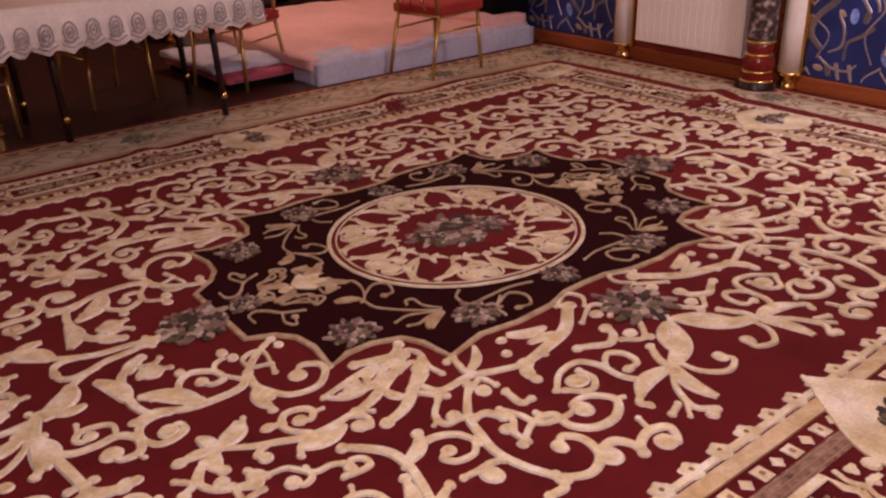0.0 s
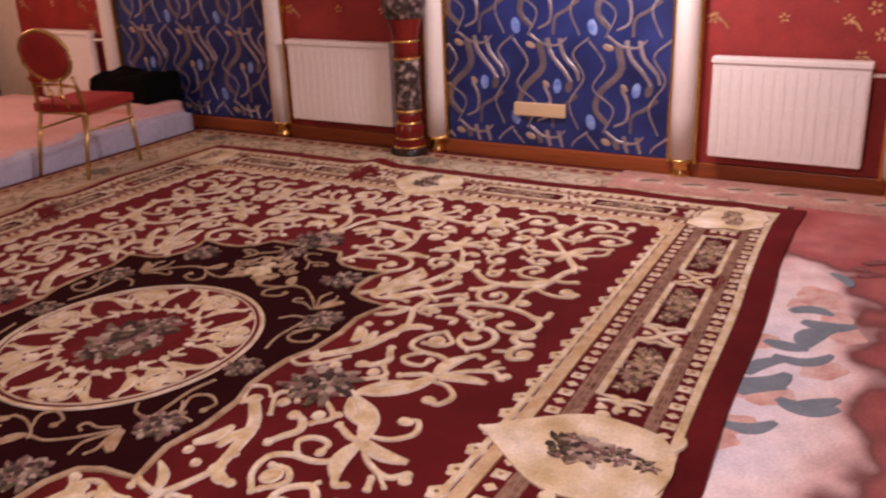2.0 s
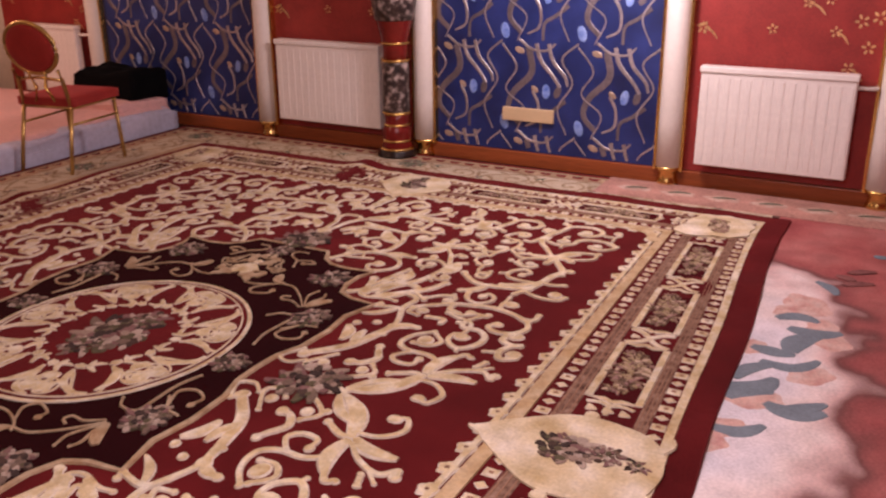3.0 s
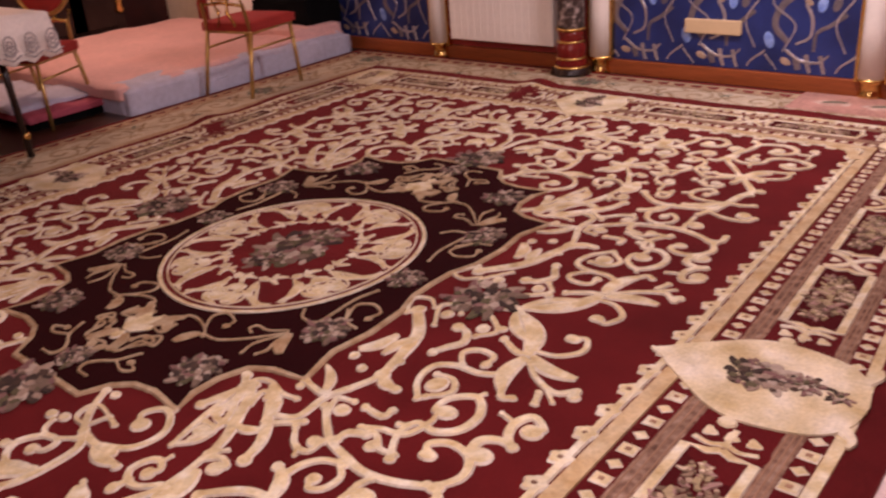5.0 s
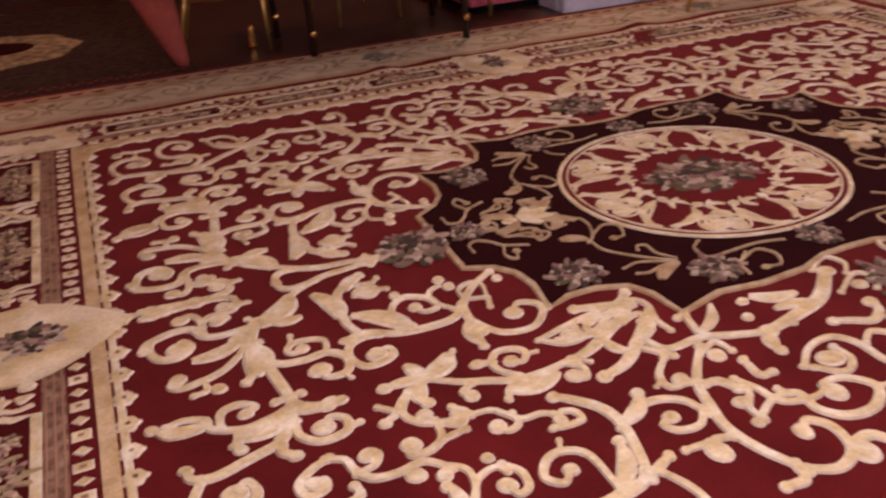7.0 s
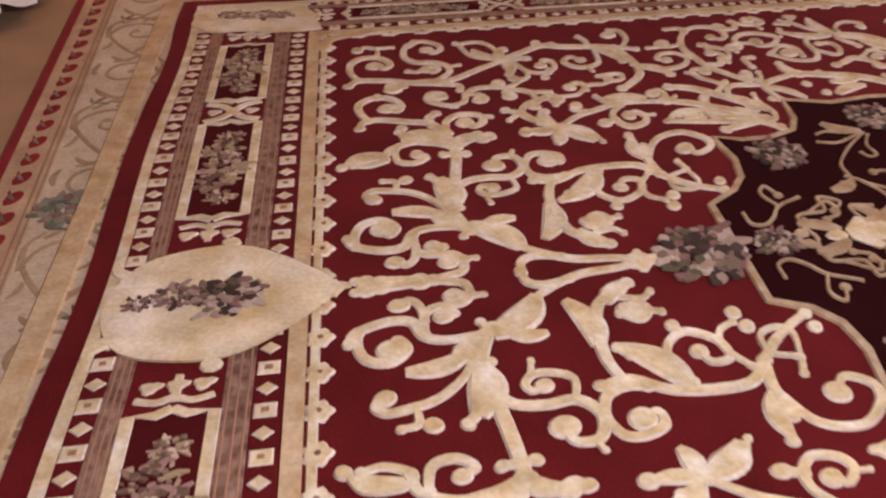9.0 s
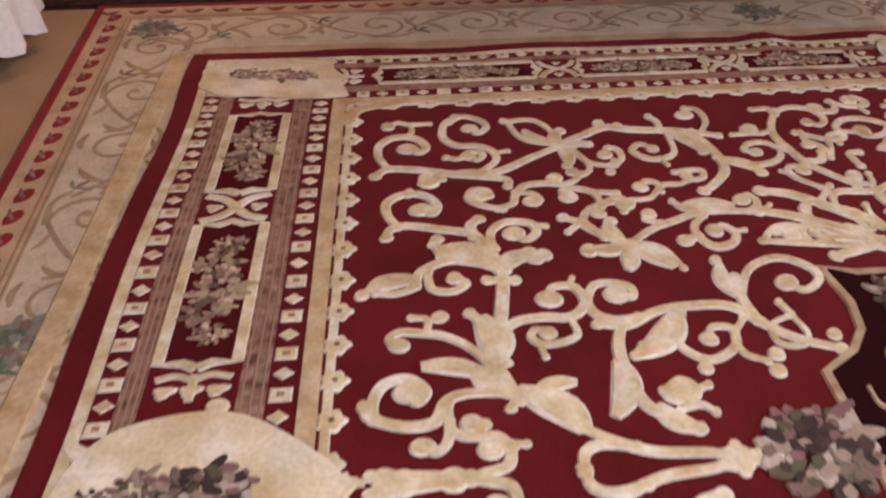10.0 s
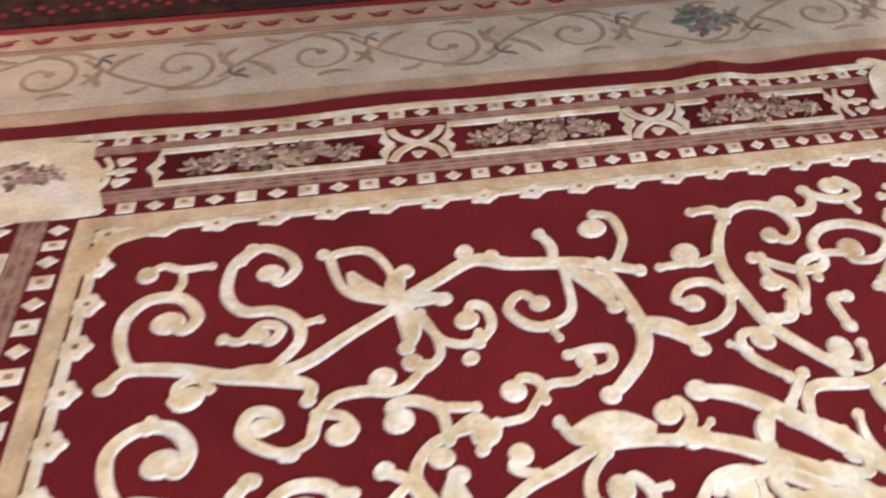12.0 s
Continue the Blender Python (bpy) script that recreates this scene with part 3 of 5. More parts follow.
r.stroke(0.0114, [(-0.845, 0.109), (-0.781, 0.150), (-0.771, 0.093), (-0.814, 0.071)], 0.012)
r.stroke(0.0176, [(-0.951, 0.007), (-0.895, 0.030), (-0.875, 0.075)])
r.bulb(-0.903, 0.023, 0.02)
r.stroke(0.0106, [(-0.719, 0.042), (-0.729, 0.118), (-0.669, 0.115)])
for x0, y0, x1, y1, w in ((0.72, 0.05, 0.62, 0.10, 0.05), (0.74, 0.20, 0.66, 0.24, 0.05), (0.60, 0.56, 0.50, 0.50, 0.05), (0.80, 0.02, 0.90, 0.06, 0.05), (0.66, 0.02, 0.72, 0.12, 0.05)):
    r.leaf(x0, y0, x1, y1, w)
r.done("medallion_scrollwork", cream_dull, rug, "thin gold scrolls on the dark medallion", "stuff")
r = Relief(0.0035, 0.005)
for sx in (1, -1):
    r.plate([(sx * 0.74, 0.07), (sx * 0.66, 0.03), (sx * 0.69, 0.0), (sx * 0.66, -0.03), (sx * 0.74, -0.07), (sx * 0.79, -0.02), (sx * 0.79, 0.02)][:: sx])
    r.disc(sx * 0.82, 0, 0.03, 12, 0.7)
r.done("medallion_tulip", cream, rug, "", "stuff")
POSIES = [(sx * x, sy * y, q) for sx, sy in FOUR for x, y, q in ((0.80, 0.41, 0.085), (0.42, 0.58, 0.08))]
POSIES += [(s * x, s * y, q) for s in (1, -1) for x, y, q in ((0.02, 0.56, 0.07), (0.98, 0.0, 0.06), (1.18, 0, 0.125), (0, 0.88, 0.125))]
for x, y, q in POSIES:
    r = Relief(0.0042, 0.005)
    r.posy(x, y, q, mid_rng, 20, 10)
    r.done("flower_posy", posy, rug, "grey brown flower bunch")

# scrollwork of the field, one quarter mirrored to four
field = Relief(0, 0.0055, FOUR)
stroke, leaf, bulb = field.stroke, field.leaf, field.bulb
stroke(0.0317, [(-1.983, 1.044), (-1.948, 1.078), (-1.866, 1.068), (-1.762, 1.034), (-1.669, 1.041), (-1.583, 1.104), (-1.501, 1.161)])
leaf(-1.792, 1.035, -1.660, 0.998, 0.055)
stroke(0.0246, [(-1.685, 1.019), (-1.648, 0.993), (-1.651, 0.962)])
stroke(0.0282, [(-1.949, 1.083), (-1.974, 1.147), (-1.974, 1.210), (-1.937, 1.255), (-1.879, 1.252), (-1.845, 1.200), (-1.864, 1.163), (-1.895, 1.189)], 0.03)
stroke(0.0176, [(-1.950, 1.328), (-1.921, 1.349), (-1.885, 1.333), (-1.832, 1.335)])
bulb(-1.950, 1.328, 0.024)
stroke(0.0176, [(-1.885, 1.333), (-1.882, 1.292), (-1.897, 1.255)])
stroke(0.0264, [(-1.758, 1.375), (-1.792, 1.328), (-1.798, 1.249), (-1.765, 1.197), (-1.711, 1.188), (-1.673, 1.154), (-1.669, 1.100), (-1.711, 1.042)])
stroke(0.0229, [(-1.780, 1.337), (-1.740, 1.373), (-1.693, 1.344), (-1.678, 1.300), (-1.705, 1.264), (-1.724, 1.297)], 0.024)
stroke(0.0211, [(-1.795, 1.129), (-1.763, 1.119), (-1.732, 1.155), (-1.699, 1.141), (-1.716, 1.108), (-1.737, 1.129)], 0.02)
stroke(0.0158, [(-1.667, 1.145), (-1.633, 1.152)])
stroke(0.0211, [(-1.506, 1.175), (-1.583, 1.215), (-1.613, 1.300), (-1.607, 1.330), (-1.547, 1.331), (-1.509, 1.273), (-1.500, 1.202)])
leaf(-1.499, 1.183, -1.580, 1.270, 0.05)
bulb(-1.628, 1.333, 0.016)
leaf(-1.495, 1.173, -1.480, 1.269, 0.045)
bulb(-1.477, 1.258, 0.02)
leaf(-1.489, 1.163, -1.405, 1.169, 0.04)
bulb(-1.411, 1.170, 0.02)
leaf(-1.495, 1.155, -1.483, 1.054, 0.045)
bulb(-1.487, 1.055, 0.018)
stroke(0.0194, [(-1.478, 1.152), (-1.444, 1.101), (-1.419, 1.062), (-1.374, 1.047), (-1.353, 1.071)])
bulb(-1.374, 1.013, 0.018)
stroke(0.0229, [(-1.356, 1.045), (-1.327, 1.085), (-1.331, 1.131), (-1.360, 1.144), (-1.371, 1.109)], 0.024)
stroke(0.0194, [(-1.457, 1.139), (-1.434, 1.082), (-1.429, 1.030), (-1.461, 0.998), (-1.478, 1.020)], 0.02)
stroke(0.0352, [(-1.487, 1.181), (-1.424, 1.220), (-1.341, 1.269), (-1.268, 1.248), (-1.192, 1.237), (-1.117, 1.226), (-1.084, 1.205)])
bulb(-1.356, 1.296, 0.022)
bulb(-1.301, 1.277, 0.018)
stroke(0.0264, [(-1.180, 1.235), (-1.176, 1.286), (-1.194, 1.326)])
stroke(0.0229, [(-1.055, 1.217), (-1.024, 1.286), (-1.032, 1.353), (-1.069, 1.370)])
bulb(-1.080, 1.327, 0.032)
stroke(0.0264, [(-1.087, 1.218), (-1.012, 1.187)])
stroke(0.0246, [(-1.163, 1.223), (-1.168, 1.107), (-1.215, 1.069), (-1.261, 1.079), (-1.289, 1.125), (-1.259, 1.158), (-1.227, 1.129)], 0.02)
leaf(-1.169, 1.224, -1.086, 1.101, 0.05)
bulb(-1.084, 1.097, 0.018)
stroke(0.0158, [(-1.220, 1.073), (-1.205, 1.036)])
stroke(0.0334, [(-1.087, 1.218), (-1.063, 1.139), (-1.046, 1.045), (-1.060, 0.978), (-1.111, 0.916), (-1.141, 0.892)])
leaf(-1.044, 1.053, -0.946, 0.970, 0.05)
bulb(-0.952, 0.971, 0.02)
stroke(0.0264, [(-1.054, 1.064), (-1.020, 1.032), (-0.978, 1.014), (-0.915, 1.018), (-0.868, 1.052), (-0.850, 1.109)])
stroke(0.0211, [(-1.197, 0.993), (-1.160, 1.000), (-1.120, 0.995), (-1.123, 0.962), (-1.154, 0.950), (-1.168, 0.976)], 0.02)
stroke(0.0194, [(-1.172, 0.947), (-1.199, 0.932), (-1.245, 0.930), (-1.274, 0.895), (-1.297, 0.868), (-1.347, 0.861)])
stroke(0.0211, [(-1.257, 0.901), (-1.260, 0.940), (-1.291, 0.953), (-1.308, 0.928)], 0.024)
stroke(0.0299, [(-0.782, 1.328), (-0.826, 1.247), (-0.842, 1.167), (-0.826, 1.087), (-0.805, 1.011), (-0.759, 0.945), (-0.706, 0.883)])
stroke(0.0246, [(-0.855, 1.343), (-0.805, 1.343), (-0.790, 1.307)])
stroke(0.0264, [(-0.793, 1.319), (-0.723, 1.348), (-0.658, 1.323), (-0.641, 1.264), (-0.673, 1.226), (-0.706, 1.247)], 0.022)
stroke(0.0229, [(-0.851, 1.198), (-0.894, 1.190), (-0.907, 1.221)], 0.03)
stroke(0.0194, [(-0.906, 1.192), (-0.970, 1.189)])
stroke(0.0229, [(-0.850, 1.090), (-0.887, 1.134), (-0.940, 1.131), (-0.963, 1.097), (-0.932, 1.083)], 0.022)
stroke(0.0229, [(-0.753, 1.185), (-0.754, 1.135), (-0.719, 1.091), (-0.718, 1.035)])
bulb(-0.756, 1.115, 0.026)
stroke(0.0211, [(-0.718, 1.035), (-0.694, 1.088), (-0.677, 1.154), (-0.611, 1.176), (-0.563, 1.169)])
stroke(0.0246, [(-1.454, 1.008), (-1.502, 0.959), (-1.559, 0.967), (-1.610, 0.959), (-1.637, 0.917), (-1.647, 0.875), (-1.682, 0.854)])
bulb(-1.531, 0.992, 0.026)
stroke(0.0246, [(-1.673, 0.853), (-1.710, 0.867), (-1.749, 0.905), (-1.739, 0.948), (-1.705, 0.943), (-1.698, 0.915), (-1.720, 0.915)], 0.02)
stroke(0.0211, [(-1.637, 0.929), (-1.597, 0.919), (-1.579, 0.886), (-1.599, 0.882)], 0.024)
stroke(0.0211, [(-1.862, 0.995), (-1.859, 1.029), (-1.828, 1.041), (-1.809, 1.014)])
bulb(-1.842, 0.998, 0.03)
stroke(0.0246, [(-1.431, 0.843), (-1.439, 0.903), (-1.478, 0.932), (-1.520, 0.927), (-1.508, 0.895)], 0.026)
stroke(0.0211, [(-1.439, 0.911), (-1.379, 0.902)])
stroke(0.0229, [(-1.424, 0.856), (-1.382, 0.880), (-1.358, 0.847), (-1.377, 0.814)])
bulb(-1.367, 0.846, 0.03)
stroke(0.0229, [(-1.347, 0.861), (-1.414, 0.855), (-1.463, 0.833), (-1.489, 0.782), (-1.462, 0.726), (-1.437, 0.698), (-1.401, 0.676)])
bulb(-1.446, 0.810, 0.024)
stroke(0.0229, [(-1.537, 0.795), (-1.504, 0.777), (-1.480, 0.740), (-1.450, 0.704)])
bulb(-1.536, 0.799, 0.018)
stroke(0.0194, [(-1.501, 0.767), (-1.533, 0.733)])
leaf(-1.405, 0.679, -1.431, 0.771, 0.055)
bulb(-1.422, 0.772, 0.02)
leaf(-1.401, 0.674, -1.494, 0.664, 0.05)
bulb(-1.497, 0.661, 0.024)
leaf(-1.393, 0.667, -1.304, 0.586, 0.085)
stroke(0.0194, [(-1.394, 0.665), (-1.352, 0.653), (-1.308, 0.627), (-1.287, 0.581)])
leaf(-1.408, 0.664, -1.424, 0.583, 0.055)
stroke(0.0264, [(-1.390, 0.678), (-1.318, 0.732), (-1.261, 0.757), (-1.189, 0.789), (-1.114, 0.792), (-1.041, 0.782), (-1.003, 0.781)])
stroke(0.0211, [(-1.298, 0.753), (-1.332, 0.773), (-1.316, 0.796)], 0.022)
leaf(-1.227, 0.815, -1.081, 0.809, 0.07)
stroke(0.0229, [(-1.241, 0.849), (-1.217, 0.811), (-1.155, 0.798)])
stroke(0.0229, [(-1.051, 0.784), (-1.016, 0.822), (-1.031, 0.862), (-1.052, 0.842)], 0.026)
stroke(0.0141, [(-1.012, 0.785), (-0.986, 0.811)])
stroke(0.0264, [(-1.177, 0.777), (-1.212, 0.733), (-1.213, 0.685), (-1.184, 0.648), (-1.137, 0.659), (-1.118, 0.693), (-1.141, 0.726), (-1.167, 0.710)], 0.024)
stroke(0.0264, [(-1.214, 0.690), (-1.252, 0.678)])
bulb(-1.252, 0.678, 0.024)
stroke(0.0141, [(-1.118, 0.701), (-1.090, 0.703)])
stroke(0.0299, [(-1.951, 0.747), (-1.941, 0.783), (-1.895, 0.796), (-1.819, 0.772), (-1.755, 0.749), (-1.727, 0.705), (-1.710, 0.661), (-1.702, 0.619)])
stroke(0.0299, [(-1.923, 0.793), (-1.949, 0.850), (-1.951, 0.906), (-1.909, 0.944), (-1.858, 0.936), (-1.828, 0.888), (-1.840, 0.845), (-1.867, 0.868)], 0.03)
stroke(0.0194, [(-1.898, 0.939), (-1.893, 0.959)])
stroke(0.0264, [(-1.710, 0.686), (-1.710, 0.749), (-1.673, 0.789), (-1.618, 0.781), (-1.606, 0.740), (-1.635, 0.712), (-1.658, 0.741)], 0.028)
stroke(0.0194, [(-1.609, 0.770), (-1.583, 0.764)])
stroke(0.0299, [(-1.746, 0.735), (-1.755, 0.782), (-1.733, 0.811)])
stroke(0.037, [(-1.700, 0.630), (-1.676, 0.652), (-1.632, 0.663)])
bulb(-1.623, 0.647, 0.026)
leaf(-1.832, 0.686, -1.710, 0.651, 0.075)
stroke(0.0308, [(-1.706, 0.631), (-1.753, 0.661), (-1.805, 0.673), (-1.838, 0.708), (-1.833, 0.732)])
bulb(-2.006, 0.547, 0.02)
stroke(0.0229, [(-1.999, 0.550), (-1.968, 0.597), (-1.905, 0.601), (-1.884, 0.570), (-1.931, 0.544), (-1.975, 0.552)])
leaf(-1.987, 0.560, -1.899, 0.582, 0.045)
stroke(0.0264, [(-1.888, 0.570), (-1.873, 0.618), (-1.803, 0.651), (-1.713, 0.623)])
stroke(0.0246, [(-1.861, 0.617), (-1.852, 0.557), (-1.810, 0.543), (-1.778, 0.570), (-1.802, 0.589)], 0.02)
leaf(-1.840, 0.673, -1.725, 0.635, 0.06)
stroke(0.0264, [(-1.841, 0.711), (-1.816, 0.662), (-1.743, 0.635), (-1.703, 0.607)])
stroke(0.0264, [(-1.734, 0.576), (-1.675, 0.570)])
stroke(0.0317, [(-1.702, 0.622), (-1.700, 0.583), (-1.717, 0.443), (-1.730, 0.369), (-1.739, 0.299)])
stroke(0.0352, [(-1.697, 0.612), (-1.655, 0.647), (-1.602, 0.653)])
stroke(0.0282, [(-1.722, 0.297), (-1.725, 0.368), (-1.692, 0.421), (-1.634, 0.434), (-1.577, 0.429), (-1.540, 0.474), (-1.555, 0.534), (-1.600, 0.536), (-1.612, 0.496)], 0.03)
stroke(0.0141, [(-1.566, 0.539), (-1.554, 0.566)])
stroke(0.0211, [(-1.579, 0.429), (-1.571, 0.371), (-1.606, 0.347), (-1.645, 0.346), (-1.664, 0.371), (-1.652, 0.394), (-1.629, 0.381)], 0.02)
stroke(0.0158, [(-1.650, 0.346), (-1.643, 0.306)])
stroke(0.0264, [(-1.535, 0.484), (-1.512, 0.534), (-1.473, 0.541), (-1.431, 0.520), (-1.435, 0.485), (-1.468, 0.498)], 0.03)
stroke(0.0264, [(-1.535, 0.484), (-1.523, 0.433), (-1.485, 0.410), (-1.435, 0.415)])
stroke(0.0299, [(-1.523, 0.400), (-1.465, 0.389), (-1.394, 0.430), (-1.312, 0.443), (-1.223, 0.435), (-1.175, 0.381), (-1.128, 0.327), (-1.077, 0.289), (-1.023, 0.260)])
stroke(0.0176, [(-1.092, 0.387), (-1.078, 0.317), (-1.105, 0.286), (-1.151, 0.302), (-1.150, 0.358), (-1.100, 0.382)])
stroke(0.0194, [(-1.204, 0.390), (-1.242, 0.331), (-1.235, 0.276), (-1.195, 0.250)])
bulb(-1.169, 0.269, 0.022)
bulb(-1.183, 0.220, 0.022)
bulb(-1.020, 0.306, 0.02)
stroke(0.0194, [(-1.105, 0.433), (-1.092, 0.387)])
stroke(0.0317, [(-1.475, 0.399), (-1.496, 0.327), (-1.495, 0.240), (-1.480, 0.158), (-1.446, 0.117), (-1.391, 0.079)])
leaf(-1.391, 0.079, -1.455, 0.148, 0.06)
leaf(-1.504, 0.284, -1.542, 0.122, 0.07)
bulb(-1.409, 0.175, 0.034)
stroke(0.0229, [(-1.435, 0.185), (-1.394, 0.211), (-1.367, 0.179), (-1.389, 0.142)])
stroke(0.0194, [(-1.415, 0.129), (-1.372, 0.140), (-1.346, 0.118)])
stroke(0.0194, [(-1.372, 0.180), (-1.340, 0.193)])
leaf(-1.348, 0.426, -1.462, 0.292, 0.085)
stroke(0.0246, [(-1.443, 0.322), (-1.467, 0.292)])
stroke(0.0246, [(-1.339, 0.416), (-1.367, 0.333), (-1.349, 0.287), (-1.306, 0.265), (-1.248, 0.304), (-1.240, 0.358), (-1.282, 0.366), (-1.299, 0.330)], 0.022)
bulb(-1.331, 0.242, 0.02)
stroke(0.0299, [(-1.993, 0.195), (-1.979, 0.163), (-1.911, 0.135), (-1.860, 0.144), (-1.838, 0.195), (-1.795, 0.214), (-1.719, 0.206)])
stroke(0.0299, [(-1.974, 0.163), (-1.975, 0.211), (-1.954, 0.254), (-1.909, 0.266), (-1.876, 0.230), (-1.892, 0.197), (-1.908, 0.225)], 0.03)
stroke(0.0246, [(-1.931, 0.367), (-1.945, 0.390), (-1.925, 0.410), (-1.890, 0.407), (-1.829, 0.388), (-1.777, 0.338), (-1.746, 0.274)])
bulb(-1.925, 0.370, 0.026)
stroke(0.0194, [(-1.868, 0.401), (-1.866, 0.448), (-1.898, 0.457)])
bulb(-1.840, 0.455, 0.022)
leaf(-1.758, 0.447, -1.745, 0.291, 0.085)
stroke(0.0264, [(-1.779, 0.463), (-1.753, 0.427)])
leaf(-1.882, 0.300, -1.756, 0.259, 0.06)
leaf(-1.785, 0.278, -1.738, 0.216, 0.075)
stroke(0.0334, [(-1.739, 0.299), (-1.722, 0.230), (-1.700, 0.188)])
leaf(-1.707, 0.213, -1.599, 0.092, 0.09)
leaf(-1.672, 0.209, -1.594, 0.224, 0.05)
stroke(0.0211, [(-1.709, 0.197), (-1.723, 0.165)])
stroke(0.0264, [(-1.605, 0.103), (-1.552, 0.062), (-1.487, 0.030), (-1.395, 0.019), (-1.344, 0.007)])
stroke(0.0264, [(-1.520, 0.045), (-1.578, 0.057), (-1.609, 0.040), (-1.616, 0.005)])
bulb(-1.334, 0.006, 0.03)
bulb(-1.336, 0.030, 0.016)
bulb(-1.349, 0.016, 0.016)
stroke(0.0396, [(-1.355, -0.008), (-1.272, 0.009)])
stroke(0.0246, [(-1.837, 0.187), (-1.831, 0.119), (-1.793, 0.098), (-1.773, 0.128)])
bulb(-1.795, 0.133, 0.026)
stroke(0.0229, [(-1.835, 0.142), (-1.840, 0.092), (-1.861, 0.066), (-1.884, 0.082)], 0.024)
stroke(0.0229, [(-1.783, 0.097), (-1.754, 0.097), (-1.736, 0.070), (-1.768, 0.063)], 0.024)
stroke(0.0176, [(-1.731, 0.073), (-1.706, 0.071)])
stroke(0.0264, [(-1.732, 0.066), (-1.741, 0.024), (-1.778, 0.010), (-1.804, 0.004)])
stroke(0.0264, [(-1.976, 0.021), (-1.808, 0.004)])
bulb(-1.951, 0.011, 0.03)
bulb(-1.918, 0.008, 0.028)
bulb(-1.876, 0.004, 0.022)
bulb(-1.836, 0.002, 0.03)
stroke(0.0282, [(-0.814, 0.787), (-0.782, 0.854), (-0.678, 0.851), (-0.597, 0.883), (-0.528, 0.905), (-0.466, 0.898)])
leaf(-0.673, 0.834, -0.562, 0.731, 0.04)
stroke(0.0264, [(-0.652, 0.738), (-0.668, 0.839), (-0.613, 0.877)])
bulb(-0.679, 0.746, 0.016)
bulb(-0.692, 0.934, 0.028)
stroke(0.0211, [(-0.726, 0.912), (-0.662, 0.884), (-0.647, 0.937)])
stroke(0.0484, [(-0.166, 0.741), (-0.280, 0.841), (-0.390, 0.880), (-0.510, 0.909)])
leaf(-0.444, 0.746, -0.320, 0.793, 0.06)
bulb(-0.477, 0.762, 0.02)
bulb(-0.515, 0.831, 0.02)
leaf(-0.305, 0.866, -0.429, 0.834, 0.05)
bulb(-0.434, 0.906, 0.018)
bulb(-0.344, 0.876, 0.018)
stroke(0.0176, [(-0.198, 0.721), (-0.114, 0.677), (-0.087, 0.730), (-0.125, 0.778)])
bulb(-0.141, 0.844, 0.026)
stroke(0.0194, [(-0.215, 0.852), (-0.112, 0.791), (-0.077, 0.834), (-0.117, 0.882)])
stroke(0.0317, [(-0.190, 0.925), (-0.197, 0.967), (-0.250, 0.998), (-0.302, 0.971), (-0.340, 0.954)])
bulb(-0.187, 0.927, 0.026)
bulb(-0.154, 0.998, 0.026)
stroke(0.0211, [(-0.204, 1.008), (-0.147, 1.048), (-0.080, 0.968), (-0.090, 0.918)])
bulb(-0.129, 1.055, 0.018)
leaf(-0.507, 0.911, -0.545, 0.991, 0.05)
bulb(-0.542, 0.993, 0.02)
stroke(0.0282, [(-0.571, 1.377), (-0.566, 1.343), (-0.593, 1.309), (-0.650, 1.317), (-0.639, 1.339)], 0.03)
stroke(0.0264, [(-0.571, 1.377), (-0.542, 1.348), (-0.491, 1.335), (-0.445, 1.356), (-0.475, 1.399), (-0.498, 1.382)], 0.028)
stroke(0.0158, [(-0.491, 1.335), (-0.475, 1.292)])
stroke(0.0264, [(-0.771, 1.187), (-0.684, 1.137), (-0.624, 1.149), (-0.625, 1.210), (-0.582, 1.252), (-0.508, 1.253), (-0.452, 1.208), (-0.497, 1.150), (-0.557, 1.150), (-0.548, 1.182)], 0.03)
stroke(0.0141, [(-0.453, 1.206), (-0.430, 1.215)])
stroke(0.0194, [(-0.646, 1.139), (-0.655, 1.112)])
stroke(0.0299, [(-0.731, 1.072), (-0.753, 1.024), (-0.791, 1.018)])
stroke(0.0264, [(-0.649, 0.981), (-0.653, 1.050), (-0.620, 1.055)])
stroke(0.0246, [(-0.540, 1.073), (-0.475, 1.016), (-0.397, 1.006), (-0.360, 1.061), (-0.357, 1.146), (-0.322, 1.196), (-0.241, 1.211)])
bulb(-0.462, 1.076, 0.038)
stroke(0.0229, [(-0.523, 1.089), (-0.472, 1.136), (-0.423, 1.104), (-0.424, 1.044)])
stroke(0.0229, [(-0.348, 1.072), (-0.297, 1.035), (-0.261, 1.069), (-0.268, 1.127), (-0.314, 1.133)], 0.018)
leaf(-0.207, 1.202, -0.017, 1.048, 0.075)
stroke(0.0229, [(0.030, 0.923), (0.009, 1.010), (-0.060, 1.097)])
leaf(-0.225, 1.206, -0.394, 1.237, 0.06)
stroke(0.0229, [(-0.382, 1.232), (-0.419, 1.255), (-0.407, 1.276)])
leaf(-0.211, 1.218, -0.247, 1.358, 0.06)
stroke(0.0211, [(-0.243, 1.227), (-0.299, 1.281), (-0.329, 1.347), (-0.289, 1.384), (-0.320, 1.389)], 0.018)
stroke(0.0141, [(-0.329, 1.324), (-0.369, 1.360)])
stroke(0.0194, [(-0.351, 1.315), (-0.397, 1.330)])
stroke(0.0194, [(-0.184, 1.203), (-0.174, 1.265), (-0.119, 1.307), (-0.054, 1.288), (-0.070, 1.257)], 0.022)
stroke(0.0264, [(-0.173, 1.093), (-0.214, 1.169), (-0.207, 1.202)])
leaf(-0.016, 1.027, -0.147, 1.169, 0.045)
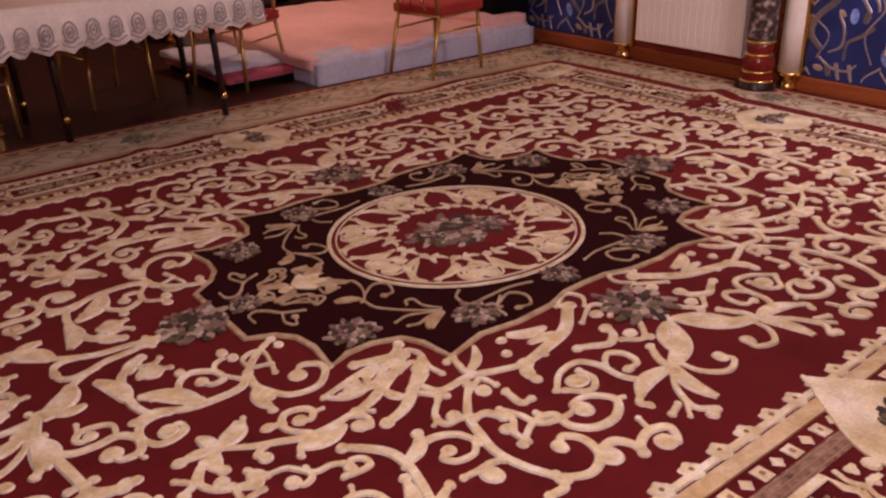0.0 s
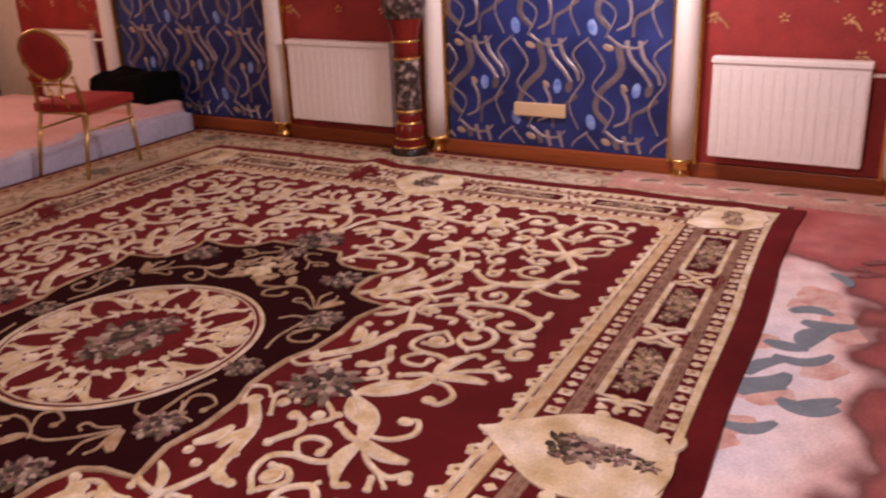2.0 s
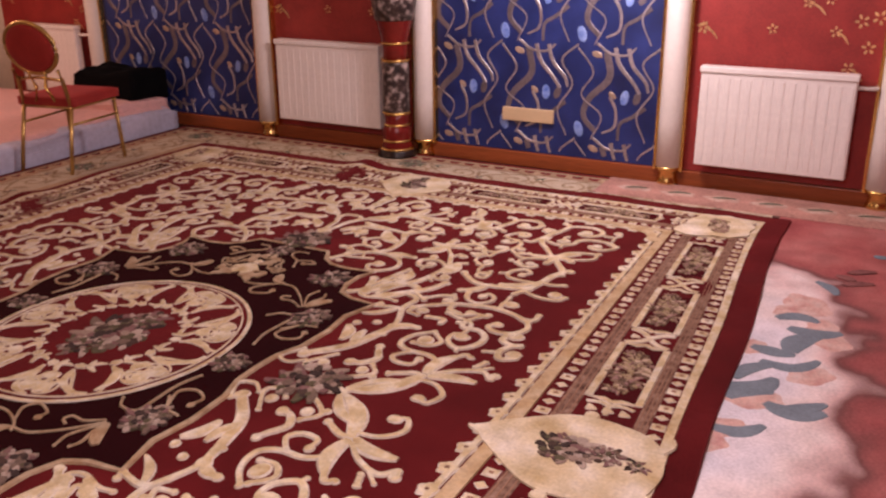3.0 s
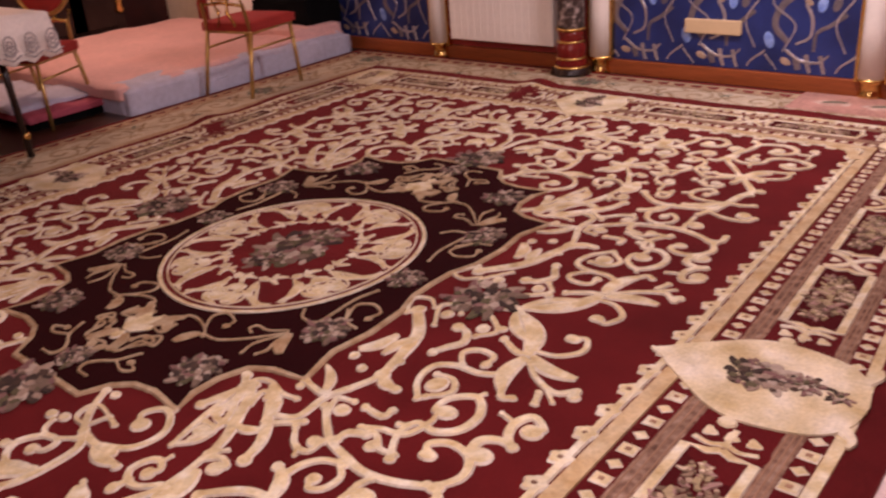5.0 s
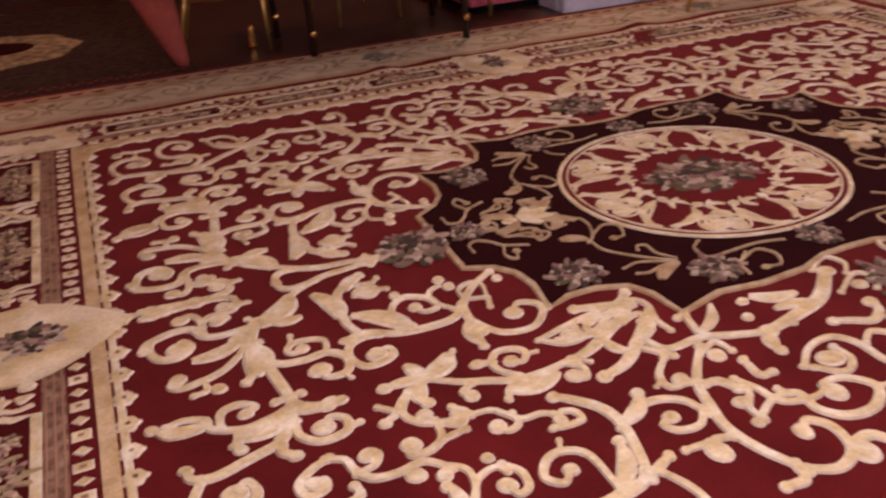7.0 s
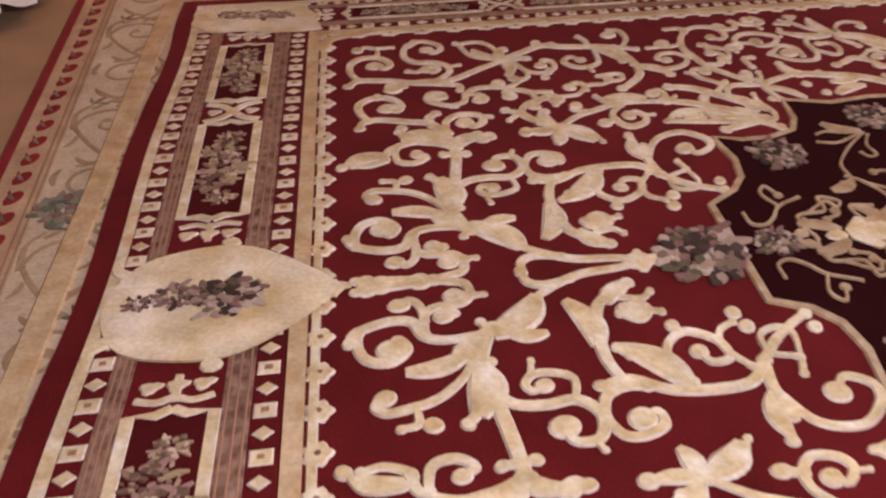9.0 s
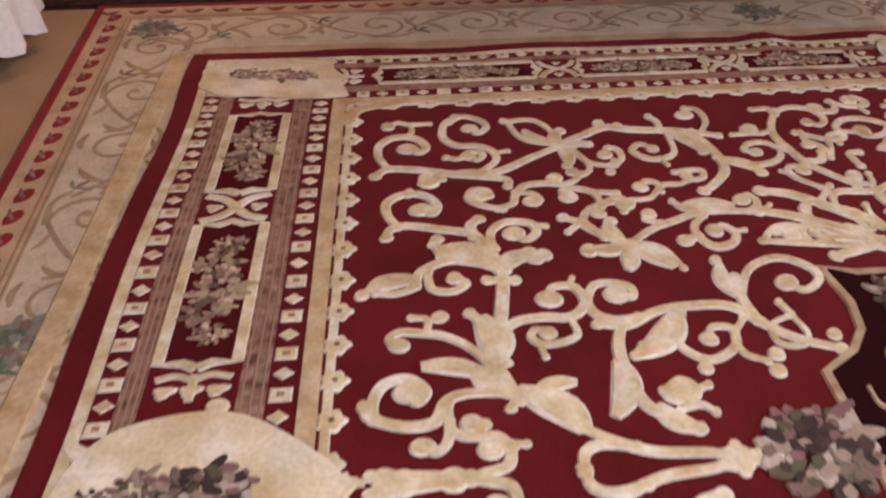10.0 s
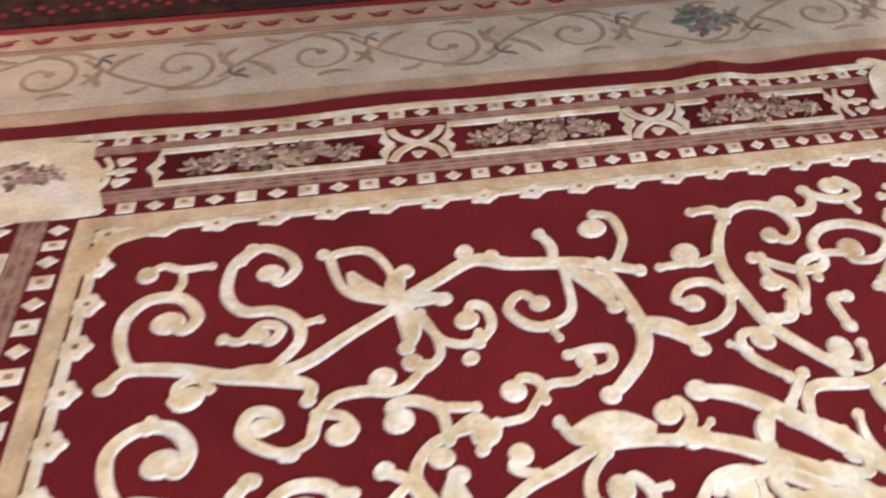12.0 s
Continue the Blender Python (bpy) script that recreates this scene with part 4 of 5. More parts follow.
stroke(0.0211, [(-0.808, 0.633), (-0.738, 0.608), (-0.712, 0.653), (-0.733, 0.732), (-0.727, 0.786)])
stroke(0.0211, [(-0.820, 0.696), (-0.756, 0.678), (-0.768, 0.758)])
leaf(-0.857, 0.796, -0.726, 0.671, 0.05)
stroke(0.0396, [(-0.762, 0.715), (-0.844, 0.800), (-0.914, 0.856), (-0.987, 0.879)])
stroke(0.0229, [(-0.814, 0.882), (-0.868, 0.940), (-0.867, 0.991), (-0.817, 0.995)])
bulb(-0.829, 0.974, 0.026)
stroke(0.0141, [(-0.866, 0.951), (-0.897, 0.973)])
stroke(0.0352, [(-0.728, 0.564), (-0.806, 0.635), (-0.899, 0.647)])
stroke(0.0264, [(-0.791, 0.614), (-0.914, 0.700), (-1.015, 0.687)])
leaf(-0.906, 0.746, -0.873, 0.819, 0.04)
stroke(0.0229, [(-0.834, 0.827), (-0.787, 0.887)])
stroke(0.0299, [(-1.170, 0.376), (-1.184, 0.451), (-1.177, 0.535)])
stroke(0.0264, [(-1.184, 0.462), (-1.134, 0.561), (-1.049, 0.590), (-0.987, 0.544), (-0.978, 0.495), (-1.027, 0.461), (-1.060, 0.497)], 0.03)
leaf(-1.184, 0.462, -1.198, 0.591, 0.055)
bulb(-1.203, 0.601, 0.018)
bulb(-0.962, 0.526, 0.018)
stroke(0.0396, [(-1.022, 0.784), (-0.948, 0.756), (-0.874, 0.711), (-0.801, 0.666), (-0.754, 0.625)])
bulb(-0.977, 0.678, 0.03)
stroke(0.0229, [(-1.060, 0.657), (-1.009, 0.706), (-0.950, 0.705), (-0.945, 0.655)])
stroke(0.0229, [(-1.060, 0.657), (-0.923, 0.628), (-0.772, 0.600)])
stroke(0.0264, [(-0.905, 0.747), (-0.918, 0.677), (-0.889, 0.637)])
stroke(0.0352, [(-0.901, 0.574), (-0.833, 0.596), (-0.762, 0.614)])
field.done("field_scrollwork", cream, rug, "cream and gold scrolling vines")

Relief.flow = None

# ---- rugs around it ----
under = thing("border_rug", "beige floral rug with red edge under the large rug", "rug", at=(0, 0, -0.011, 0, 0, 0))
UX0, UX1, UY0, UY1 = -2.99, 2.97, -1.95, 2.44
put("weave", box_mesh("weave", (UX0, UY0, -0.010), (UX1, UY1, 0), beige, 0.003), under)


def strip(name, mat, x0, y0, x1, y1, high, label=""):
    q = Relief(0, high)
    q.plate([(x0, y0), (x1, y0), (x1, y1), (x0, y1)])
    return q.done(name, mat, under, label)


def around(name, mat, o0, o1, high, label=""):
    """A band along three sides of the under rug, by its distance from the edge."""
    q, top = Relief(0, high), high
    x = [(UX0 + o, UX1 - o, UY1 - o) for o in (o0, o1)]
    outer = [(x[0][0], UY0), (x[0][0], x[0][2]), (x[0][1], x[0][2]), (x[0][1], UY0)]
    inner = [(x[1][0], UY0), (x[1][0], x[1][2]), (x[1][1], x[1][2]), (x[1][1], UY0)]
    q.add([(*p, top) for p in outer + inner], [[k + 1, k, 4 + k, 5 + k] for k in range(3)])
    return q.done(name, mat, under, label)


around("red_edge", red_weave, 0.0, 0.030, 0.002, "dark red edge band")
around("tan_line", tan_pile, 0.128, 0.134, 0.002)
around("tan_line", tan_pile, 0.146, 0.150, 0.002)
around("ivory_band", ivory, 0.155, 0.45, 0.0016, "ivory band with scrolls")

vines, sprigs, dark_leaf = Relief(0.0018, 0.0012), Relief(0.0005, 0.0016), Relief(0.0022, 0.0014)


def lay(s, o, side):
    """A point on the under rug's strip: s along it, o in from its edge."""
    return {"north": (s, UY1 - o), "west": (UX0 + o, s), "east": (UX1 - o, -s)}[side]


for side, s0, s1 in (("north", UX0, UX1), ("west", UY0, UY1), ("east", -UY1, -UY0)):
    n = int((s1 - s0) / 0.105)
    for i in range(n):
        s = s0 + 0.06 + i * 0.105
        x, y = lay(s, 0.085, side)
        sprigs.disc(x, y, 0.026 if side == "north" else 0.037, 12, 0.6, 0.1 if side == "north" else 1.2)
        for e in (-1, 1):
            u, v = lay(s + e * 0.036, 0.068, side)
            sprigs.leaf(x, y, u, v, 0.012)
        dark_leaf.leaf(*lay(s - 0.014, 0.09, side), *lay(s + 0.018, 0.074, side), 0.014)
    k, s = 0, s0 + 0.30
    while s < s1 - 0.3:
        e, base = 1 if k % 2 else -1, 0.285
        spot = lambda u, v: lay(s + u, base + e * v, side)  # noqa: E731
        coil = [(0.105 * (1 - 0.80 * i / 16) * math.cos(-1.9 + 7.4 * i / 16) + 0.06, 0.105 * (1 - 0.80 * i / 16) * math.sin(-1.9 + 7.4 * i / 16)) for i in range(17)]
        vines.ribbon(smooth_line([spot(-0.20, 0.075), spot(-0.11, -0.02)] + [spot(u, v) for u, v in coil], 3), 0.016, 0.012)
        vines.disc(*spot(*coil[-1]), 0.017, 10)
        vines.ribbon(smooth_line([spot(0.03, -0.108), spot(0.13, -0.115), spot(0.19, -0.075)], 6), 0.024, 0.012)
        for u0, v0, u1, v1, w in ((-0.13, 0.0, -0.05, 0.085, 0.028), (-0.15, 0.03, -0.20, -0.06, 0.026), (0.165, 0.0, 0.21, 0.07, 0.024), (0.06, 0.105, 0.15, 0.10, 0.024), (-0.02, -0.09, -0.08, -0.115, 0.022)):
            vines.leaf(*spot(u0, v0), *spot(u1, v1), w)
        for w in range(3):
            dark_leaf.leaf(*spot(0.20, -0.07), *spot(0.20 + 0.045 * math.cos(w * 1.1 - 0.4), -0.07 + 0.045 * math.sin(w * 1.1 - 0.4)), 0.014)
        s += 0.36
        k += 1
vines.done("woven_scrollwork", olive, under, "olive tan woven scrolls", "stuff")
sprigs.done("sprig", red_weave, under, "small dark red sprigs", "stuff")
dark_leaf.done("woven_leaves", sage, under, "muted green leaves", "stuff")
wr = random.Random(4)
for x, y in ((-2.74, 2.19), (-0.45, 2.17), (1.7, 2.17), (-2.76, 0.45), (2.74, 2.1), (2.74, 0.3)):
    q = Relief(0.0022, 0.002)
    q.posy(x, y, 0.085, wr, 12, 12)
    q.done("woven_posy", sage, under, "muted woven flower posy", "stuff")
gold_hem = Relief(0, 0.007)
gold_hem.ribbon(smooth_line([(-2.61, 1.96), (-2.64, 1.5), (-2.665, 1.0), (-2.69, 0.5), (-2.72, 0.0), (-2.76, -0.8), (-2.80, -1.9)], 6), 0.075)
gold_hem.done("inner_band", gold_pile, under, "golden inner band")

def flower_print(m):
    """A large blurred white bloom with brown shaded lobes, woven into the pink pile."""
    nt = m.node_tree
    hsv = next(n for n in nt.nodes if n.type == "HUE_SAT")
    base = hsv.inputs["Color"].links[0].from_socket
    tc, split = nt.nodes.new("ShaderNodeTexCoord"), nt.nodes.new("ShaderNodeMapping")
    split.inputs["Location"].default_value = (-0.62 / 1.30, 1.99 / 0.56, 0)
    split.inputs["Scale"].default_value = (1 / 1.30, 1 / 0.56, 0)
    nt.links.new(tc.outputs["Object"], split.inputs["Vector"])
    far = nt.nodes.new("ShaderNodeVectorMath")
    far.operation = "LENGTH"
    nt.links.new(split.outputs[0], far.inputs[0])
    lobes = nt.nodes.new("ShaderNodeTexNoise")
    lobes.inputs["Scale"].default_value, lobes.inputs["Detail"].default_value = 4.2, 1.5
    nt.links.new(tc.outputs["Object"], lobes.inputs["Vector"])
    wave = nt.nodes.new("ShaderNodeMath")
    wave.operation = "MULTIPLY_ADD"
    wave.inputs[1].default_value = 0.75
    nt.links.new(lobes.outputs[0], wave.inputs[0])
    nt.links.new(far.outputs["Value"], wave.inputs[2])
    bands = nt.nodes.new("ShaderNodeValToRGB")
    els = bands.color_ramp.elements
    stops = ((0.50, (0.77, 0.74, 0.80)), (0.70, (0.80, 0.69, 0.67)), (0.80, (0.66, 0.47, 0.45)), (0.87, (0.20, 0.085, 0.08)), (0.93, (0.30, 0.10, 0.095)))
    while len(els) < len(stops):
        els.new(0.5)
    for el, (at, c) in zip(els, stops):
        el.position, el.color = at, (*c, 1)
    scale = nt.nodes.new("ShaderNodeMath")
    scale.operation = "MULTIPLY"
    scale.inputs[1].default_value = 0.62
    nt.links.new(wave.outputs[0], scale.inputs[0])
    nt.links.new(scale.outputs[0], bands.inputs[0])
    edge = nt.nodes.new("ShaderNodeMapRange")
    edge.inputs[1].default_value, edge.inputs[2].default_value = 0.87, 1.0
    nt.links.new(scale.outputs[0], edge.inputs[0])
    mix = nt.nodes.new("ShaderNodeMix")
    mix.data_type = "RGBA"
    nt.links.new(edge.outputs[0], mix.inputs[0])
    nt.links.new(bands.outputs[0], mix.inputs[6])
    nt.links.new(base, mix.inputs[7])
    nt.links.new(mix.outputs[2], hsv.inputs["Color"])
    return m


floral = thing("floral_rug", "pink and white floral rug beside the large rug", "rug", at=(0, 0, -0.011, 0, 0, 0))
pink_pile = mixed("pink_pile", [(0.34, 0.085, 0.085), (0.42, 0.13, 0.12), (0.46, 0.18, 0.165)], 3, 0.95)
shade_pile = mixed("brown_shaded_pile", [(0.16, 0.06, 0.055), (0.30, 0.13, 0.12)], 7, 0.95)
teal_pile = mixed("teal_leaf_pile", [(0.10, 0.14, 0.17), (0.20, 0.25, 0.29), (0.36, 0.40, 0.46), (0.5, 0.5, 0.56)], island=True, rough=0.95)
put("carpet", box_mesh("carpet", (-2.3, -4.6, -0.010), (3.0, -1.985, 0), flower_print(pink_pile), 0.003), floral)
rng = random.Random(31)
spread = lambda x: 0.60 * max(0.0, 1 - ((x - 0.62) / 1.32) ** 2) ** 0.5 * (1 + 0.05 * math.sin(9 * x) + 0.03 * math.sin(23 * x))  # noqa: E731
for k in range(11):
    x = rng.uniform(0.35, 1.35)
    v = -2.10 - rng.uniform(0.0, 0.22)
    q, a, size = Relief(0.0002 + 0.0001 * k, 0.0008), rng.uniform(-1.7, -0.35), rng.uniform(0.13, 0.20)
    q.leaf(x, v, x + size * math.cos(a), v + size * math.sin(a), rng.uniform(0.07, 0.11), rng.uniform(-0.3, 0.3))
    q.done("teal_leaf", teal_pile, floral)
for k in range(9):
    x = rng.uniform(0.2, 1.6)
    q = Relief(0.00005 * k, 0.0005)
    q.disc(x, -2.12 - rng.uniform(0, 0.5) * spread(x), rng.uniform(0.06, 0.12), 24, 0.7, rng.uniform(0, 3), None, 0.09)
    q.done("pink_bloom", blush, floral)
for k in range(14):
    u, v = rng.uniform(1.6, 2.9), rng.uniform(-3.4, -2.1)
    q = Relief(0.0004 * k, 0.002)
    q.leaf(u, v, u + rng.uniform(-0.14, 0.14), v - rng.uniform(0.05, 0.12), 0.06)
    q.done("dark_leaf", teal_pile if k % 2 else shade_pile, floral)
pale_rose = mixed("pale_rose_weave", [(0.46, 0.27, 0.21), (0.58, 0.44, 0.36)], 20, 0.95)
runner = thing("runner_rug", "narrow pinkish beige runner along the wall", "rug", at=(0, 0, -0.008, 0, 0, 0))
put("carpet", box_mesh("carpet", (2.64, -2.9, -0.012), (2.99, -0.95, 0.002), material("pale_pink_weave", (0.46, 0.25, 0.20), 0.95, 0, 0.3, 60, 7, 0.4), 0.003), runner)
for k in range(7):
    q = Relief(0.002, 0.0015)
    q.disc(2.81, -1.15 - 0.25 * k, 0.10, 18, 0.55, 1.57, None, 0.1)
    q.done("pale_oval", pale_rose, runner)
    q = Relief(0.0036, 0.001)
    q.leaf(2.80, -1.1 - 0.25 * k, 2.83, -1.22 - 0.25 * k, 0.04)
    q.done("dark_leaf", sage, runner)

tan_floor = thing("tan_carpet", "plain tan carpet beside the beige rug", "carpet", at=(0, 0, FLOOR, 0, 0, 0))
put("carpet", box_mesh("carpet", (-6.1, -5.4, 0), (-3.0, 2.42, 0.006), material("tan_carpet_weave", (0.34, 0.22, 0.13), 0.95, 0, 0.15, 150, 4, 0.4)), tan_floor)
dark_rug = thing("dark_rug", "dark brown rug with a cream medallion", "rug", at=(0, 0, FLOOR, 0, 0, 0))
put("carpet", box_mesh("carpet", (-4.6, 2.47, 0), (-1.36, 4.6, 0.008), mixed("dark_brown_pile", [(0.012, 0.008, 0.007), (0.035, 0.018, 0.014), (0.06, 0.025, 0.02)], 22, 0.95), 0.003), dark_rug)
q = Relief(0.008, 0.003)
q.disc(-2.35, 3.5, 0.48, 32, 0.85, 0, None, 0.05, 8)
oval = q.done("cream_medallion", mixed("dull_cream_pile", [(0.10, 0.07, 0.045), (0.36, 0.27, 0.17)], 18, 0.95), dark_rug, "dull cream oval medallion")
q = Relief(0.0125, 0.002)
q.disc(-2.35, 3.55, 0.23, 24, 0.7)
q.done("dark_heart", wine, oval)
rng = random.Random(8)
q = Relief(0.008, 0.002)
for k in range(60):
    q.disc(-3.4 + 0.034 * k, 2.54 + 0.03 * (k % 2), 0.012, 8)
q.done("edge_dots", red_weave, dark_rug, "small dull red dots", "stuff")
# ---- wall panels ----
BAYS = [(4.55, 3.36, "red"), (3.36, 1.67, "blue"), (1.67, 0.42, "red"), (0.42, -1.28, "blue"), (-1.28, -2.42, "red"), (-2.42, -4.1, "blue"), (-4.1, -5.6, "red")]


def wall_plane(parent, x, name, rel, mat, label=""):
    """Lays a relief made in the plane onto the wall, which faces -x."""
    me = mesh_of(name, [(x - v[2], -v[0], v[1]) for v in rel.verts], rel.faces, mat)
    return put(name, me, parent, label)


def wallpaper_blue(y1, y0):
    """Deep blue paper with silver sprays, blue buds and bronze leaves."""
    paper = structure(put("wallpaper_blue", box_mesh("wallpaper_blue", (WALL_X - 0.004, y0 + 0.06, 0.075), (WALL_X + 0.03, y1 - 0.06, TOP), blue_paper)), "deep blue wallpaper with silver scrolling sprays", "wallpaper")
    swirl, broad, bud, leafy = Relief(0.0004, 0.0012), Relief(0, 0.0010), Relief(0.0008, 0.0014), Relief(0.0006, 0.0013)
    pitch, lift = 0.50, 0.57
    lo, hi = -y1 + 0.08, -y0 - 0.08
    rng = random.Random(5)
    inside = lambda p: lo < p[0] < hi and 0.085 < p[1] < TOP - 0.02  # noqa: E731
    STROKES = (
        (1, 0.046, ((-0.12, 0.26), (-0.10, 0.11), (-0.22, -0.02), (-0.25, -0.13), (-0.17, -0.22))),
        (1, 0.026, ((0.13, -0.05), (0.055, -0.11), (-0.02, -0.16), (-0.03, -0.26))),
        (0, 0.028, ((-0.07, 0.29), (-0.04, 0.19), (0.04, 0.10), (0.09, 0.03))),
        (0, 0.026, ((0.01, 0.29), (0.04, 0.19), (0.12, 0.10), (0.14, 0.04))),
        (0, 0.014, ((0.20, 0.30), (0.10, 0.20), (0.17, 0.06), (0.08, -0.10), (0.14, -0.26))),
        (0, 0.012, ((-0.30, 0.28), (-0.20, 0.14), (-0.27, 0.0), (-0.14, -0.12), (-0.20, -0.27))),
        (0, 0.020, ((-0.09, 0.0), (-0.05, -0.08), (-0.055, -0.18), (-0.13, -0.225))),
        (0, 0.018, ((-0.185, -0.26), (-0.10, -0.315), (0.0, -0.32), (0.055, -0.275))),
    )
    for i in range(-1, 5):
        for j in range(-1, 5):
            cx, cz = lo + 0.325 + i * pitch, 0.465 + j * lift
            for wide, w, pts in STROKES:
                run = []
                for p in smooth_line([(cx + u, cz + v) for u, v in pts], 8) + [None]:
                    if p is not None and inside(p):
                        run.append(p)
                    else:
                        if len(run) > 3:
                            (broad if wide else swirl).ribbon(run, w, w * 0.7)
                        run = []
            for rel, dx, dz, s, a in ((bud, 0.0, 0.0, 0.046, 1.5), (bud, -0.28, -0.21, 0.050, 1.9), (leafy, -0.075, 0.01, 0.028, 2.4), (leafy, -0.18, -0.325, 0.034, -0.3), (broad, 0.075, 0.0, 0.040, 1.2)):
                if all(inside((cx + dx + e, cz + dz)) for e in (-0.05, 0.05)):
                    rel.disc(cx + dx, cz + dz, s, 12, 0.58, a + rng.uniform(-0.15, 0.15))
    wall_plane(paper, WALL_X - 0.0045, "broad_swirls", broad, bronze_ink, "broad dull bronze swirls")
    wall_plane(paper, WALL_X - 0.0045, "silver_sprays", swirl, silver_ink, "silver scrolling sprays")
    wall_plane(paper, WALL_X - 0.0045, "blue_buds", bud, blue_ink, "pale blue buds")
    wall_plane(paper, WALL_X - 0.0045, "leaves", leafy, leaf_ink, "beige leaves")


bronze_ink = material("grey_bronze_print", (0.20, 0.165, 0.18), 0.45, 0.5, 0.3, 50, 8, 0.1)
leaf_ink = material("beige_print", (0.45, 0.33, 0.24), 0.4, 0.3, 0.3, 60, 10, 0.1)


def wallpaper_red(y1, y0):
    paper = structure(put("wallpaper_red", box_mesh("wallpaper_red", (WALL_X - 0.002, y0 + 0.05, 0.075), (WALL_X + 0.03, y1 - 0.05, TOP), red_paper)), "red wallpaper with small gilt flowers", "wallpaper")
    rel, rng = Relief(0, 0.0014), random.Random(9)
    for i in range(34):
        u, v = rng.uniform(-y1 + 0.12, -y0 - 0.12), rng.uniform(0.7, TOP - 0.1)
        s = rng.uniform(0.015, 0.03)
        for k in range(5):
            a = k * 1.257 + i
            rel.disc(u + s * math.cos(a), v + s * math.sin(a), s * 0.55, 8, 0.6, a)
        if i % 2:
            rel.leaf(u, v, u + rng.uniform(-0.09, 0.09), v - 0.06, 0.014)
    wall_plane(paper, WALL_X - 0.0025, "gilt_flowers", rel, foil, "scattered gilt flowers")


for y1, y0, kind in BAYS:
    (wallpaper_blue if kind == "blue" else wallpaper_red)(y1, y0)
structure(put("baseboard", box_mesh("baseboard", (WALL_X - 0.018, Y0, FLOOR), (WALL_X + 0.03, Y1, 0.072), orange_wood, 0.006)), "orange stained wooden baseboard", "baseboard")


def wall_column(y):
    ob = thing("wall_column", "slender white half column with gilt foot and edges", "column", "columns along the wall", at=(WALL_X - 0.03, y, FLOOR, 0, 0, 0))
    put("shaft", lathe_mesh("shaft", [(0.072, 0.10), (0.070, 0.4), (0.068, 3.1)], white_paint, 24), ob)
    put("foot", lathe_mesh("foot", [(0.062, 0.0), (0.064, 0.03), (0.055, 0.045), (0.055, 0.085), (0.074, 0.10), (0.074, 0.118)], gold, 24), ob, "brass foot")
    for e in (-1, 1):
        put("edge_strip", box_mesh("edge_strip", (-0.02, e * 0.078 - 0.009, 0.09), (0.03, e * 0.078 + 0.009, 3.1), gold, 0.003), ob, "gilt edge strip")
    return ob


first = wall_column(3.36)
for y in (1.67, 0.36, -1.28, -2.42, -4.1):
    copy_thing(first, pose(WALL_X - 0.03, y, FLOOR))


def radiator(y1, y0, z0=0.14, z1=0.70):
    """Panel radiator with a grille on top and shallow upright flutes."""
    ob = thing("radiator", "white enamelled panel radiator hung on red wall", "radiator", "radiators on the wall", at=(WALL_X - 0.03, (y0 + y1) / 2, 0, 0, 0, 0))
    h = (y1 - y0) / 2
    put("body", box_mesh("body", (-0.085, -h, z0), (-0.02, h, z1 - 0.03), enamel, 0.008), ob)
    put("grille", box_mesh("grille", (-0.095, -h - 0.006, z1 - 0.034), (-0.015, h + 0.006, z1), enamel, 0.006), ob, "slotted top grille")
    rib = box_mesh("flute", (-0.0867, -0.017, z0 + 0.025), (-0.083, 0.017, z1 - 0.06), enamel, 0.003, 1)
    n = int(2 * h / 0.055)
    for i in range(n):
        put("flute", rib, ob, m=pose(0, -h + 0.03 + (2 * h - 0.06) * i / (n - 1), 0))
    for e in (-0.7, 0.7):
        put("bracket", box_mesh("bracket", (-0.02, e * h - 0.02, z0 + 0.1), (0.03, e * h + 0.02, z1 - 0.1), enamel), ob)
    put("pipe", tube_mesh("pipe", [(-0.05, -h, z1 - 0.07), (-0.05, -h - 0.07, z1 - 0.07), (-0.03, -h - 0.09, z1 - 0.07), (0.02, -h - 0.09, z1 - 0.07)], 0.011, enamel), ob, "white feed pipe")
    return ob


radiator(1.51, 0.66)
radiator(-1.445, -2.245)
radiator(4.2, 3.52)

plate = thing("outlet_plate", "long cream plastic outlet strip on blue wall", "outlet", at=(WALL_X - 0.005, -0.375, 0.313, 0, 0, 0))
outlet_mat = material("cream_plastic", (0.62, 0.46, 0.27), 0.4, 0, 0.05)
put("cover", box_mesh("cover", (-0.028, -0.172, -0.042), (0.0, 0.172, 0.042), outlet_mat, 0.006), plate)

# ---- tall lacquer pillar vase ----
urn = thing("pillar_vase", "tall red lacquer pillar vase with gilt rings", "vase", at=(2.895, 0.505, -0.004, 0, 0, 0))
put("stand", lathe_mesh("stand", [(0.13, 0.0), (0.135, 0.012), (0.12, 0.02), (0.125, 0.035), (0.105, 0.045)], dark_wood), urn, "dark round wooden stand")
put("lower_body", lathe_mesh("lower_body", [(0.10, 0.045), (0.105, 0.07), (0.088, 0.10), (0.10, 0.14), (0.098, 0.18), (0.078, 0.205), (0.082, 0.24), (0.085, 0.28)], lacquer), urn)
put("painted_drum", lathe_mesh("painted_drum", [(0.086, 0.28), (0.088, 0.30), (0.088, 0.60), (0.086, 0.62)], relief, 32), urn, "drum painted with pale foliage")
put("upper_body", lathe_mesh("upper_body", [(0.086, 0.62), (0.082, 0.70), (0.086, 0.74), (0.098, 0.80), (0.125, 0.90), (0.14, 1.02), (0.145, 1.15), (0.13, 1.3), (0.09, 1.42), (0.075, 1.5), (0.1, 1.62)], lacquer), urn)
